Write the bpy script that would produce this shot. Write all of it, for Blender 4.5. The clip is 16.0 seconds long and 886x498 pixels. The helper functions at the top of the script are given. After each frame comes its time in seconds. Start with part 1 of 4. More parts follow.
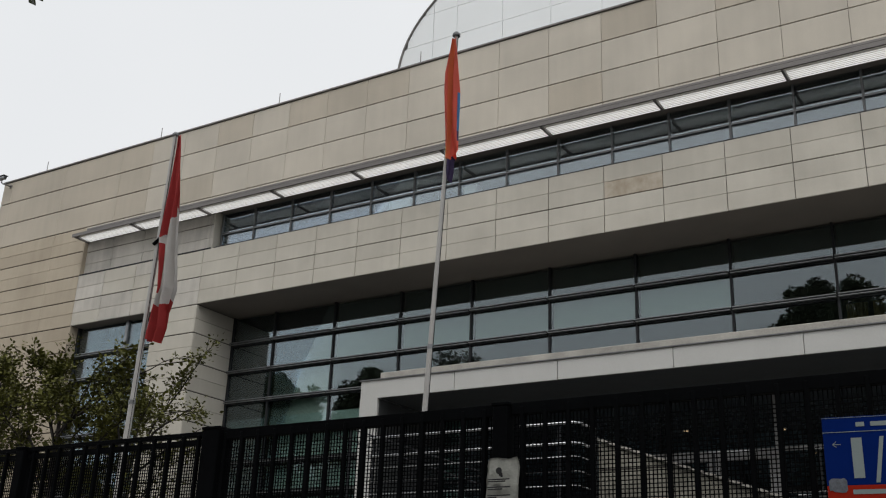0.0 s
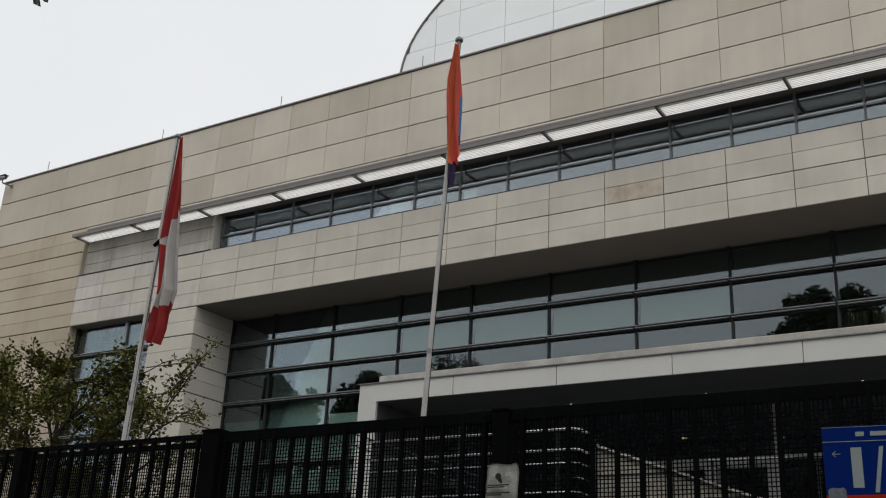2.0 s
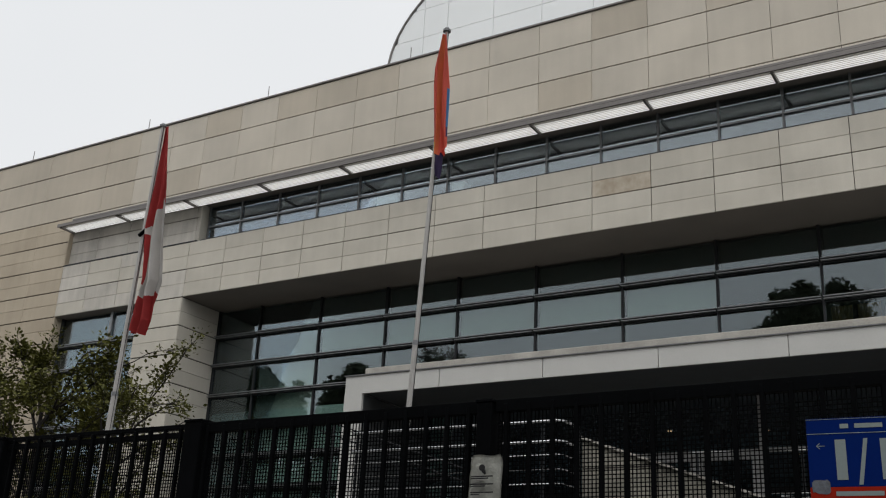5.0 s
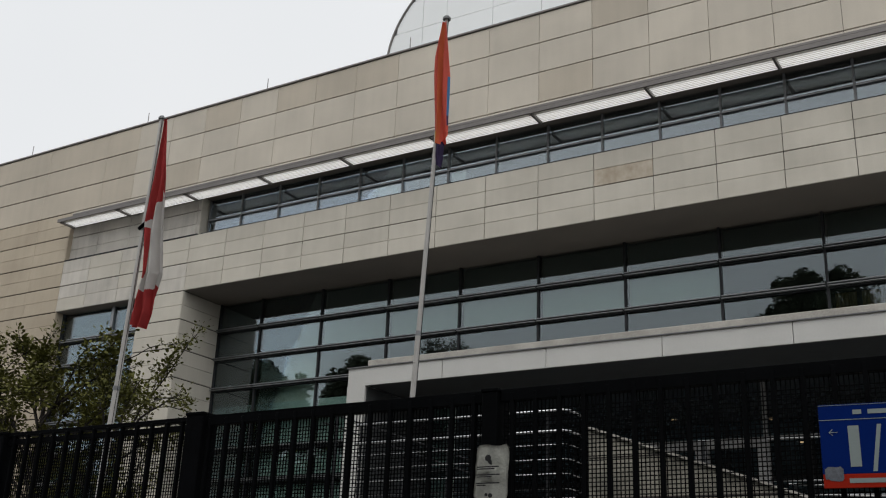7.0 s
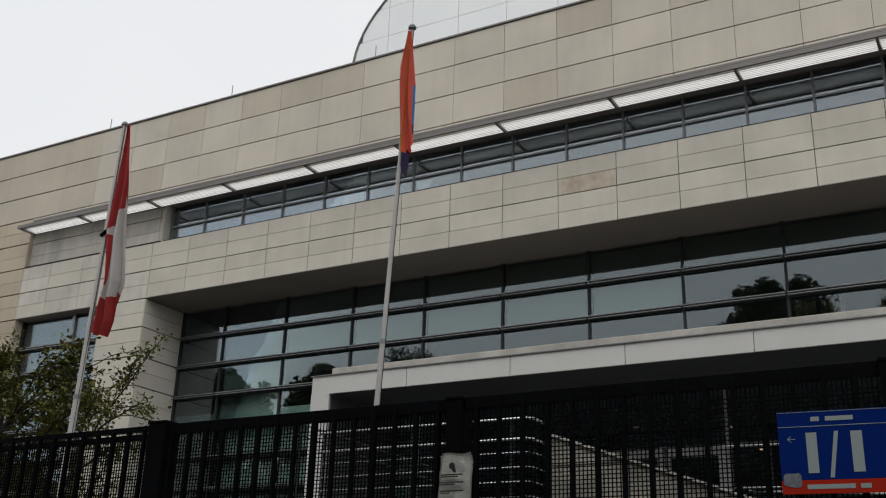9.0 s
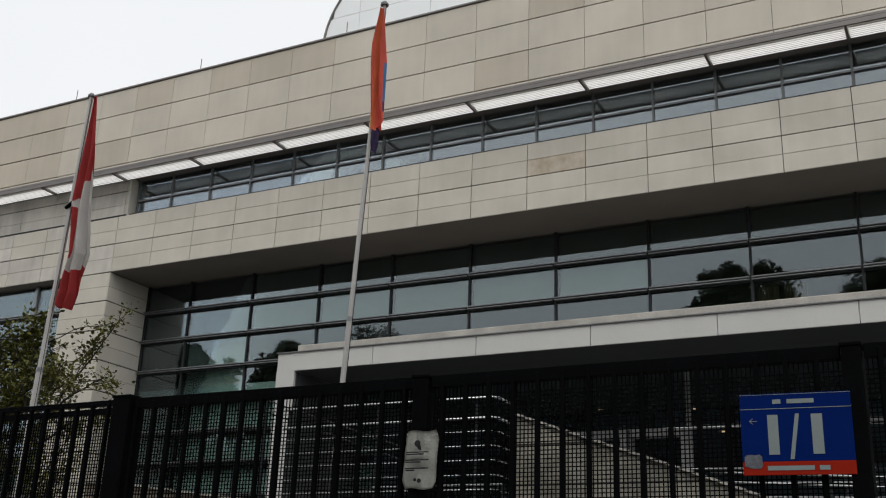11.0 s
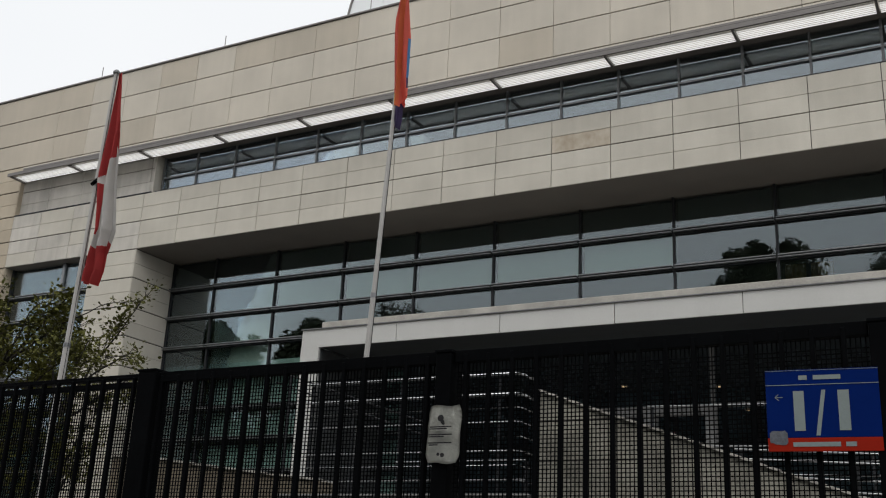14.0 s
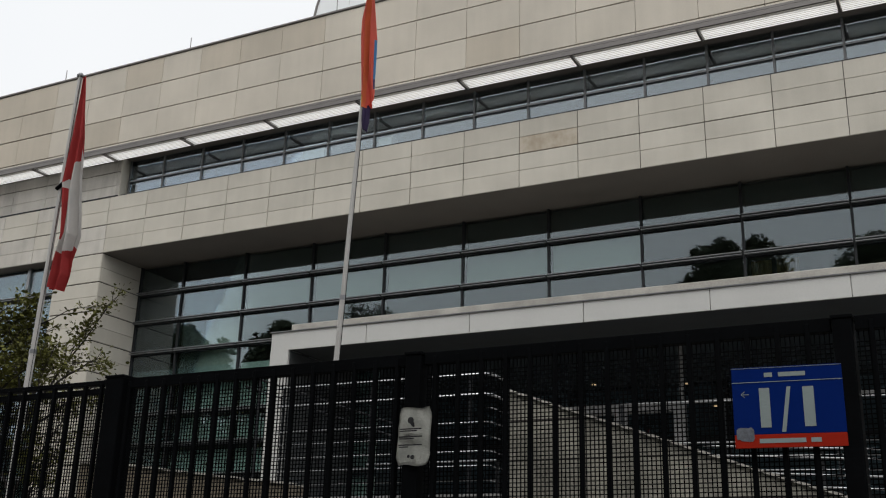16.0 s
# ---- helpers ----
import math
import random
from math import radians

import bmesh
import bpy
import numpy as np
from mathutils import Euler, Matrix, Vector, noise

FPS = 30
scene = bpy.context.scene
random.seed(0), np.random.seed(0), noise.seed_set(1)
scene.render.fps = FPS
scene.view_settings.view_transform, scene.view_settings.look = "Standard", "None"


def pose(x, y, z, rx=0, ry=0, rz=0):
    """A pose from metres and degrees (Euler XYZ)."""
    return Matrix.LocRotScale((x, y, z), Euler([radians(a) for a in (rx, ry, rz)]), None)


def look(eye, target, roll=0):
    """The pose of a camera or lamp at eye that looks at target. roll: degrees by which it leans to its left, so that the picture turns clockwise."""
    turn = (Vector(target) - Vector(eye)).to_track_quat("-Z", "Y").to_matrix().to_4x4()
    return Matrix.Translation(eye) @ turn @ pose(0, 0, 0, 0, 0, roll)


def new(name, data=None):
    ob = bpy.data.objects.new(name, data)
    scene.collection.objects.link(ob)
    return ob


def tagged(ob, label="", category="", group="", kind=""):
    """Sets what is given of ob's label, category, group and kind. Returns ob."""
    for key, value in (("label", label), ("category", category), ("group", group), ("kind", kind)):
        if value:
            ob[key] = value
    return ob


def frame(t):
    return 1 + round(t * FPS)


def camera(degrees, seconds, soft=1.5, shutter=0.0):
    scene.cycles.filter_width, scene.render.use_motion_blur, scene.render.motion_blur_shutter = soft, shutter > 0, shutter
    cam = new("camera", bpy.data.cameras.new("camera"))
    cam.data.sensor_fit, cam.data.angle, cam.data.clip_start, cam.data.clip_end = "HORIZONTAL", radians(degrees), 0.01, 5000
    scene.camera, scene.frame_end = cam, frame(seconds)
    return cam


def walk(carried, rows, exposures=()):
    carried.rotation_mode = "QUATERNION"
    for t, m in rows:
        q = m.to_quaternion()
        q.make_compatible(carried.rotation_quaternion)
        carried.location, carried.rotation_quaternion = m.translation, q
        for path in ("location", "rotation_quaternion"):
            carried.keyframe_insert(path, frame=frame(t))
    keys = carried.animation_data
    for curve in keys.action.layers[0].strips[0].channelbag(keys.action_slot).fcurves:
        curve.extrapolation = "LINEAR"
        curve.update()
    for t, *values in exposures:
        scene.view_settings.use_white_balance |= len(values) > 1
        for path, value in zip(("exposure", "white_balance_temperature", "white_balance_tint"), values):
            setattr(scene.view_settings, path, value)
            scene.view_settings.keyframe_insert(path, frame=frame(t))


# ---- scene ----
cam = camera(45.7, 16.0, soft=1.15)
PATH = [
    (0, (0.541, -0.055, 1.608), (-0.461, 1.526, 2.313), 2.3),
    (0.5, (0.542, -0.083, 1.616), (-0.445, 1.5, 2.338), 2.7),
    (1, (0.553, -0.089, 1.61), (-0.447, 1.489, 2.326), 2.6),
    (1.5, (0.527, -0.071, 1.623), (-0.48, 1.509, 2.323), 2.5),
    (2, (0.535, -0.073, 1.612), (-0.465, 1.506, 2.324), 2.9),
    (2.5, (0.533, -0.063, 1.617), (-0.466, 1.52, 2.32), 3.1),
    (3, (0.53, -0.054, 1.612), (-0.467, 1.531, 2.315), 2.8),
    (3.5, (0.536, -0.071, 1.605), (-0.453, 1.517, 2.314), 3.5),
    (4, (0.521, -0.048, 1.609), (-0.466, 1.545, 2.307), 3.2),
    (4.5, (0.527, -0.052, 1.596), (-0.455, 1.545, 2.295), 3.3),
    (4.7, (0.529, -0.04, 1.61), (-0.452, 1.556, 2.31), 3.1),
    (6.8, (0.461, 0.044, 1.614), (-0.524, 1.641, 2.305), 2.6),
    (7, (0.459, 0.064, 1.622), (-0.527, 1.663, 2.308), 2.4),
    (7.5, (0.463, 0.054, 1.612), (-0.499, 1.661, 2.312), 2.7),
    (8, (0.473, 0.064, 1.632), (-0.492, 1.674, 2.324), 1.9),
    (8.5, (0.471, 0.056, 1.626), (-0.474, 1.672, 2.328), 2.0),
    (9, (0.472, 0.043, 1.615), (-0.454, 1.671, 2.318), 1.9),
    (9.2, (0.48, 0.024, 1.617), (-0.436, 1.658, 2.319), 1.8),
    (11.3, (0.455, 0.04, 1.606), (-0.417, 1.714, 2.269), 2.4),
    (11.5, (0.449, 0.042, 1.601), (-0.422, 1.717, 2.261), 2.5),
    (12, (0.463, 0.047, 1.6), (-0.447, 1.703, 2.256), 2.0),
    (12.5, (0.469, 0.055, 1.61), (-0.44, 1.712, 2.263), 1.9),
    (13, (0.461, 0.045, 1.602), (-0.458, 1.697, 2.254), 2.4),
    (13.5, (0.462, 0.045, 1.599), (-0.46, 1.698, 2.246), 2.4),
    (14, (0.455, 0.061, 1.597), (-0.467, 1.722, 2.224), 2.8),
    (14.5, (0.459, 0.066, 1.594), (-0.439, 1.744, 2.211), 2.5),
    (15, (0.456, 0.055, 1.594), (-0.421, 1.741, 2.217), 2.0),
    (15.5, (0.458, 0.052, 1.597), (-0.42, 1.735, 2.226), 2.0),
    (16, (0.468, 0.053, 1.606), (-0.402, 1.74, 2.235), 1.6),
]
walk(cam, [(t, look(eye, target, roll)) for t, eye, target, roll in PATH],
     [(0, 0.0), (4.7, 0.0), (9.0, 0.03), (11.5, 0.15), (16, 0.18)])

# ---- world, sun, exposure ----
scene.view_settings.exposure = 0.0
world = bpy.data.worlds.new("overcast_sky")
scene.world = world
world.use_nodes = True
wn, wl = world.node_tree.nodes, world.node_tree.links
bg = wn["Background"]
sky = wn.new("ShaderNodeTexSky")
sky.sky_type = "NISHITA"
sky.sun_disc = False
sky.sun_elevation = radians(52)
sky.sun_rotation = radians(200)
sky.dust_density = 6.0
sky.air_density = 1.0
# cloud cover: the clear sky shows only faintly through an even grey-white layer
cloud = wn.new("ShaderNodeMix")
cloud.data_type = "RGBA"
cloud.inputs["Factor"].default_value = 0.93
tex = wn.new("ShaderNodeTexNoise")
tex.inputs["Scale"].default_value = 1.6
tex.inputs["Detail"].default_value = 4
ramp = wn.new("ShaderNodeValToRGB")
ramp.color_ramp.elements[0].position, ramp.color_ramp.elements[0].color = 0.25, (8.3, 8.5, 8.7, 1)
ramp.color_ramp.elements[1].position, ramp.color_ramp.elements[1].color = 0.75, (9.0, 9.1, 9.2, 1)
geo = wn.new("ShaderNodeTexCoord")
wl.new(geo.outputs["Generated"], tex.inputs["Vector"])
wl.new(tex.outputs["Fac"], ramp.inputs["Fac"])
wl.new(sky.outputs["Color"], cloud.inputs["A"])
wl.new(ramp.outputs["Color"], cloud.inputs["B"])
wl.new(cloud.outputs["Result"], bg.inputs["Color"])
bg.inputs["Strength"].default_value = 0.1

sun = new("sun", bpy.data.lights.new("sun", "SUN"))
sun.data.energy = 1.2
sun.data.angle = radians(40)
sun.data.color = (1.0, 0.97, 0.93)
sun.matrix_world = look((6, -14, 20), (0, 0, 0))


# ---- materials ----
def mat(name, color, rough=0.6, metal=0.0, var=0.12, scale=3.0, fine=60.0, bump=0.15, rand=0.0, warm=None, streak=0.0, spec=0.5):
    """A surface with broad stains, fine grain and relief; rand varies it from piece to piece."""
    m = bpy.data.materials.new(name)
    m.use_nodes = True
    n, l = m.node_tree.nodes, m.node_tree.links
    b = n["Principled BSDF"]
    b.inputs["Roughness"].default_value = rough
    b.inputs["Metallic"].default_value = metal
    b.inputs["Specular IOR Level"].default_value = spec
    tc = n.new("ShaderNodeNewGeometry")
    big = n.new("ShaderNodeTexNoise")
    big.inputs["Scale"].default_value = scale
    big.inputs["Detail"].default_value = 5
    small = n.new("ShaderNodeTexNoise")
    small.inputs["Scale"].default_value = fine
    small.inputs["Detail"].default_value = 3
    l.new(tc.outputs["Position"], big.inputs["Vector"])
    l.new(tc.outputs["Position"], small.inputs["Vector"])
    add = n.new("ShaderNodeMath")
    add.operation = "MULTIPLY_ADD"
    add.inputs[1].default_value = 0.65
    l.new(big.outputs["Fac"], add.inputs[0])
    part2 = n.new("ShaderNodeMath")
    part2.operation = "MULTIPLY"
    part2.inputs[1].default_value = 0.35
    l.new(small.outputs["Fac"], part2.inputs[0])
    l.new(part2.outputs[0], add.inputs[2])
    value = add.outputs[0]
    if streak:
        mp = n.new("ShaderNodeMapping")
        mp.inputs["Scale"].default_value = (5.0, 5.0, 0.35)
        st = n.new("ShaderNodeTexNoise")
        st.inputs["Scale"].default_value = 1.0
        st.inputs["Detail"].default_value = 6
        l.new(tc.outputs["Position"], mp.inputs["Vector"])
        l.new(mp.outputs["Vector"], st.inputs["Vector"])
        mx = n.new("ShaderNodeMath")
        mx.operation = "MULTIPLY_ADD"
        mx.inputs[1].default_value = streak
        l.new(st.outputs["Fac"], mx.inputs[0])
        off = n.new("ShaderNodeMath")
        off.operation = "SUBTRACT"
        off.inputs[1].default_value = streak * 0.5
        l.new(value, off.inputs[0])
        l.new(off.outputs[0], mx.inputs[2])
        value = mx.outputs[0]
    if rand:
        oi = n.new("ShaderNodeObjectInfo")
        r = n.new("ShaderNodeMath")
        r.operation = "MULTIPLY_ADD"
        r.inputs[1].default_value = rand
        l.new(oi.outputs["Random"], r.inputs[0])
        off2 = n.new("ShaderNodeMath")
        off2.operation = "SUBTRACT"
        off2.inputs[1].default_value = rand * 0.5
        l.new(value, off2.inputs[0])
        l.new(off2.outputs[0], r.inputs[2])
        value = r.outputs[0]
    rp = n.new("ShaderNodeValToRGB")
    dark = [c * (1 - var * 1.6) for c in color]
    lite = [min(1, c * (1 + var)) for c in (warm or color)]
    rp.color_ramp.elements[0].position, rp.color_ramp.elements[0].color = 0.25, (*dark, 1)
    rp.color_ramp.elements[1].position, rp.color_ramp.elements[1].color = 0.75, (*lite, 1)
    l.new(value, rp.inputs["Fac"])
    l.new(rp.outputs["Color"], b.inputs["Base Color"])
    if bump:
        bp = n.new("ShaderNodeBump")
        bp.inputs["Strength"].default_value = bump
        bp.inputs["Distance"].default_value = 0.01
        l.new(small.outputs["Fac"], bp.inputs["Height"])
        l.new(bp.outputs["Normal"], b.inputs["Normal"])
    return m


def glass_mat(name, tint, base=0.12, top=0.9):
    """Coated window glass: clear with a mirror that grows at a slant."""
    m = bpy.data.materials.new(name)
    m.use_nodes = True
    n, l = m.node_tree.nodes, m.node_tree.links
    n.remove(n["Principled BSDF"])
    out = n["Material Output"]
    tr = n.new("ShaderNodeBsdfTransparent")
    tr.inputs["Color"].default_value = (*tint, 1)
    gl = n.new("ShaderNodeBsdfGlossy")
    gl.inputs["Roughness"].default_value = 0.01
    gl.inputs["Color"].default_value = (0.88, 0.93, 1.0, 1)
    fr = n.new("ShaderNodeFresnel")
    fr.inputs["IOR"].default_value = 1.5
    mr = n.new("ShaderNodeMapRange")
    mr.inputs["From Min"].default_value = 0.04
    mr.inputs["To Min"].default_value = base
    mr.inputs["To Max"].default_value = top
    tc = n.new("ShaderNodeNewGeometry")
    wav = n.new("ShaderNodeTexNoise")
    wav.inputs["Scale"].default_value = 0.9
    bp = n.new("ShaderNodeBump")
    bp.inputs["Strength"].default_value = 0.025
    bp.inputs["Distance"].default_value = 0.04
    l.new(tc.outputs["Position"], wav.inputs["Vector"])
    l.new(wav.outputs["Fac"], bp.inputs["Height"])
    l.new(bp.outputs["Normal"], gl.inputs["Normal"])
    mix = n.new("ShaderNodeMixShader")
    l.new(fr.outputs[0], mr.inputs["Value"])
    l.new(mr.outputs[0], mix.inputs["Fac"])
    l.new(tr.outputs[0], mix.inputs[1])
    l.new(gl.outputs[0], mix.inputs[2])
    l.new(mix.outputs[0], out.inputs["Surface"])
    return m


def glow(name, color, strength):
    m = bpy.data.materials.new(name)
    m.use_nodes = True
    b = m.node_tree.nodes["Principled BSDF"]
    b.inputs["Base Color"].default_value = (*color, 1)
    b.inputs["Emission Color"].default_value = (*color, 1)
    b.inputs["Emission Strength"].default_value = strength
    return m


STONE = mat("limestone", (0.497, 0.459, 0.394), 0.75, var=0.10, scale=0.7, fine=45, bump=0.12, rand=0.16, warm=(0.53, 0.487, 0.415), streak=0.22)
STONE_UP = mat("greyed_limestone", (0.452, 0.408, 0.338), 0.77, var=0.12, scale=0.5, fine=45, bump=0.12, rand=0.1, warm=(0.47, 0.42, 0.345), streak=0.25)
STONE_BAND = mat("pale_limestone", (0.486, 0.459, 0.398), 0.75, var=0.10, scale=0.9, fine=45, bump=0.12, rand=0.14, warm=(0.525, 0.497, 0.435), streak=0.25)
STONE_STAIN = mat("stained_limestone", (0.415, 0.335, 0.225), 0.8, var=0.2, scale=1.8, fine=7, bump=0.05, warm=(0.47, 0.43, 0.37), streak=0.3)
STONE_WET = mat("weathered_limestone", (0.48, 0.455, 0.41), 0.8, var=0.18, scale=1.1, fine=40, bump=0.12, rand=0.15, warm=(0.52, 0.495, 0.45), streak=0.45)
STONE_TAN = mat("tan_limestone", (0.405, 0.343, 0.258), 0.78, var=0.12, scale=0.6, fine=45, bump=0.12, rand=0.2, warm=(0.44, 0.385, 0.30), streak=0.28)
JOINT = mat("joint_mortar", (0.035, 0.03, 0.028), 0.9, var=0.2)
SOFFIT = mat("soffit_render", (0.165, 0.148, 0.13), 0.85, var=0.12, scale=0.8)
FASCIA = mat("grey_coated_metal", (0.165, 0.155, 0.148), 0.45, metal=0.3, var=0.1)
LOUVRE = mat("white_coated_metal", (0.88, 0.88, 0.87), 0.4, var=0.05, scale=1.5)
FRAME = mat("anthracite_metal", (0.022, 0.024, 0.027), 0.45, var=0.15, spec=0.25)
FRAME_GREY = mat("slate_grey_metal", (0.14, 0.145, 0.15), 0.45, metal=0.1, var=0.1)
FRAME_LIP = mat("satin_grey_metal", (0.25, 0.26, 0.27), 0.35, metal=0.6, var=0.1)
GLASS = glass_mat("window_glass", (0.70, 0.79, 0.77), 0.095)
GLASS_CLEAR = glass_mat("clear_window_glass", (0.88, 0.95, 0.95), 0.14)
GLASS_DARK = glass_mat("smoked_glass", (0.92, 0.97, 1.0), 0.012, 0.4)
BLIND_TEAL = mat("pale_teal_panel", (0.52, 0.62, 0.585), 0.8, var=0.08, scale=0.9, fine=120)
BLIND = mat("grey_green_blind", (0.42, 0.48, 0.46), 0.8, var=0.06, scale=0.6, fine=120)
# blind copy darkened in colour for the shade under the overhang
BLIND_SHADED = mat("shaded_grey_blind", (0.17, 0.165, 0.16), 0.85, var=0.08, scale=0.6, fine=120)
BLIND_LIGHT = mat("pale_blind", (0.60, 0.62, 0.555), 0.8, var=0.06, scale=0.6, fine=120)
# room gloom is put into this even dark colour
INSIDE = mat("gloom_toned_interior", (0.10, 0.10, 0.095), 0.9, var=0.2, scale=0.8)
# entrance tone: the weak light under the canopy is held in the colour
INSIDE_GLOOM = mat("gloom_dark_interior", (0.065, 0.09, 0.10), 0.7, var=0.2, scale=0.8)
CANOPY = mat("white_metal_panel", (0.505, 0.507, 0.49), 0.45, var=0.06, scale=1.0, fine=25, streak=0.2)
PORTAL = mat("grey_door_surround", (0.30, 0.30, 0.30), 0.5, var=0.08)
COPING = mat("worn_coping", (0.40, 0.385, 0.35), 0.8, var=0.3, scale=2.0, fine=30, bump=0.3)
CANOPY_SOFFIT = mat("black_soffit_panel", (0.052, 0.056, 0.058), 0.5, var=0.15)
# deep part of the soffit: its shade is put into a darker colour
SHADE_SOFFIT = mat("shade_dark_soffit_panel", (0.028, 0.037, 0.042), 0.5, var=0.15)
DOME = mat("silver_cladding", (0.84, 0.87, 0.88), 0.3, metal=0.0, var=0.05, scale=0.4)
DOME_SEAM = mat("seam_metal", (0.4, 0.41, 0.42), 0.5, var=0.1)
ROOF = mat("roof_felt", (0.2, 0.2, 0.2), 0.9)
POLE = mat("white_lacquered_pole", (0.40, 0.392, 0.378), 0.45, metal=0.0, var=0.08, scale=4)
STEEL_BLACK = mat("black_painted_steel", (0.003, 0.0034, 0.004), 0.55, var=0.25, scale=6, spec=0.02)
RED = mat("red_flag_cloth", (0.42, 0.035, 0.035), 0.8, var=0.12, scale=4, fine=300)
WHITE = mat("white_flag_cloth", (0.62, 0.60, 0.58), 0.8, var=0.1, scale=4, fine=300)
ORANGE = mat("orange_flag_cloth", (0.70, 0.18, 0.07), 0.8, var=0.1, scale=4, fine=300)
SCARLET = mat("scarlet_flag_cloth", (0.68, 0.12, 0.08), 0.8, var=0.1, scale=4, fine=300)
YELLOW = mat("yellow_flag_cloth", (0.60, 0.38, 0.06), 0.8, var=0.1, scale=4, fine=300)
BLUE = mat("blue_flag_cloth", (0.06, 0.22, 0.45), 0.8, var=0.1, scale=4, fine=300)
PURPLE = mat("purple_flag_cloth", (0.06, 0.04, 0.12), 0.8, var=0.1, scale=4, fine=300)
SIGN_BLUE = mat("blue_enamel", (0.002, 0.0135, 0.104), 0.6, var=0.06, scale=5, bump=0.02, spec=0.02)
SIGN_RED = mat("red_enamel", (0.27, 0.018, 0.009), 0.5, var=0.06, scale=5, bump=0.02, spec=0.02)
SIGN_WHITE = mat("white_print", (0.19, 0.23, 0.23), 0.6, var=0.05)
PAPER = mat("notice_paper", (0.52, 0.53, 0.49), 0.4, var=0.18, scale=14, fine=60, bump=0.35)
INK = mat("dark_ink", (0.008, 0.008, 0.01), 0.8)
STAIR = mat("sand_stone", (0.31, 0.30, 0.255), 0.85, var=0.5, scale=2.2, fine=55, bump=0.6, rand=0.15)
# brown stone of the garden wall, darkened to include the trees' shade
SHADED_BROWN_STONE = mat("tree_shaded_brown_stone", (0.17, 0.145, 0.108), 0.85, var=0.35, scale=2.2, fine=50, bump=0.5)
STAINLESS = mat("stainless_steel", (0.42, 0.43, 0.44), 0.3, metal=1.0, var=0.05)
BARK = mat("bark", (0.022, 0.018, 0.015), 0.9, var=0.3, scale=8, bump=0.5)
LEAF = mat("green_leaf", (0.048, 0.056, 0.011), 0.6, var=0.5, scale=1.6, fine=20, bump=0.0, warm=(0.108, 0.11, 0.028), spec=0.1)
LEAF_DARK = mat("dark_green_leaf", (0.05, 0.062, 0.026), 0.65, var=0.45, scale=0.8, fine=10, bump=0.0)
GROUND = mat("paving", (0.22, 0.21, 0.20), 0.9, var=0.15, scale=1.5)
ROAD = mat("asphalt", (0.05, 0.05, 0.052), 0.9, var=0.2, scale=2.0)


# ---- mesh helpers ----
def link(name, bm, material, parent=None, label="", smooth=False):
    me = bpy.data.meshes.new(name)
    bm.to_mesh(me)
    bm.free()
    for m in (material if isinstance(material, (list, tuple)) else (material,)):
        me.materials.append(m)
    if smooth:
        for p in me.polygons:
            p.use_smooth = True
    ob = new(name, me)
    if parent:
        ob.parent = parent
    if label:
        ob["label"] = label
    return ob


part = link


def empty(name, at=(0, 0, 0)):
    ob = new(name)
    ob.location = at
    return ob


def add_box(bm, x0, x1, y0, y1, z0, z1, bevel=0.0, mi=0):
    vs = [bm.verts.new((x, y, z)) for z in (z0, z1) for y in (y0, y1) for x in (x0, x1)]
    fs = [bm.faces.new([vs[i] for i in q]) for q in ((0, 2, 3, 1), (4, 5, 7, 6), (0, 1, 5, 4), (2, 6, 7, 3), (0, 4, 6, 2), (1, 3, 7, 5))]
    for f in fs:
        f.material_index = mi
    if bevel:
        es = list({e for f in fs for e in f.edges})
        bmesh.ops.bevel(bm, geom=es, offset=bevel, segments=2, affect="EDGES", profile=0.5)


def box(name, x0, x1, y0, y1, z0, z1, material, parent=None, bevel=0.0, label=""):
    bm = bmesh.new()
    add_box(bm, x0, x1, y0, y1, z0, z1, bevel)
    return link(name, bm, material, parent, label)


def add_tube(bm, pts, radii, sides=8, cap=True):
    rings = []
    for i, p in enumerate(pts):
        p = Vector(p)
        d = Vector(pts[min(i + 1, len(pts) - 1)]) - Vector(pts[max(i - 1, 0)])
        q = d.to_track_quat("Z", "Y")
        r = radii[i] if isinstance(radii, (list, tuple)) else radii
        rings.append([bm.verts.new(p + q @ Vector((r * math.cos(a), r * math.sin(a), 0))) for a in (2 * math.pi * k / sides for k in range(sides))])
    for a, b in zip(rings, rings[1:]):
        for k in range(sides):
            bm.faces.new((a[k], a[(k + 1) % sides], b[(k + 1) % sides], b[k]))
    if cap and sides > 2:
        bm.faces.new([bm.verts.new(v.co) for v in rings[0][::-1]])
        bm.faces.new([bm.verts.new(v.co) for v in rings[-1]])


def tube(name, pts, radii, material, parent=None, sides=8, label="", smooth=True):
    bm = bmesh.new()
    add_tube(bm, pts, radii, sides)
    return link(name, bm, material, parent, label, smooth)


PIECES = {}


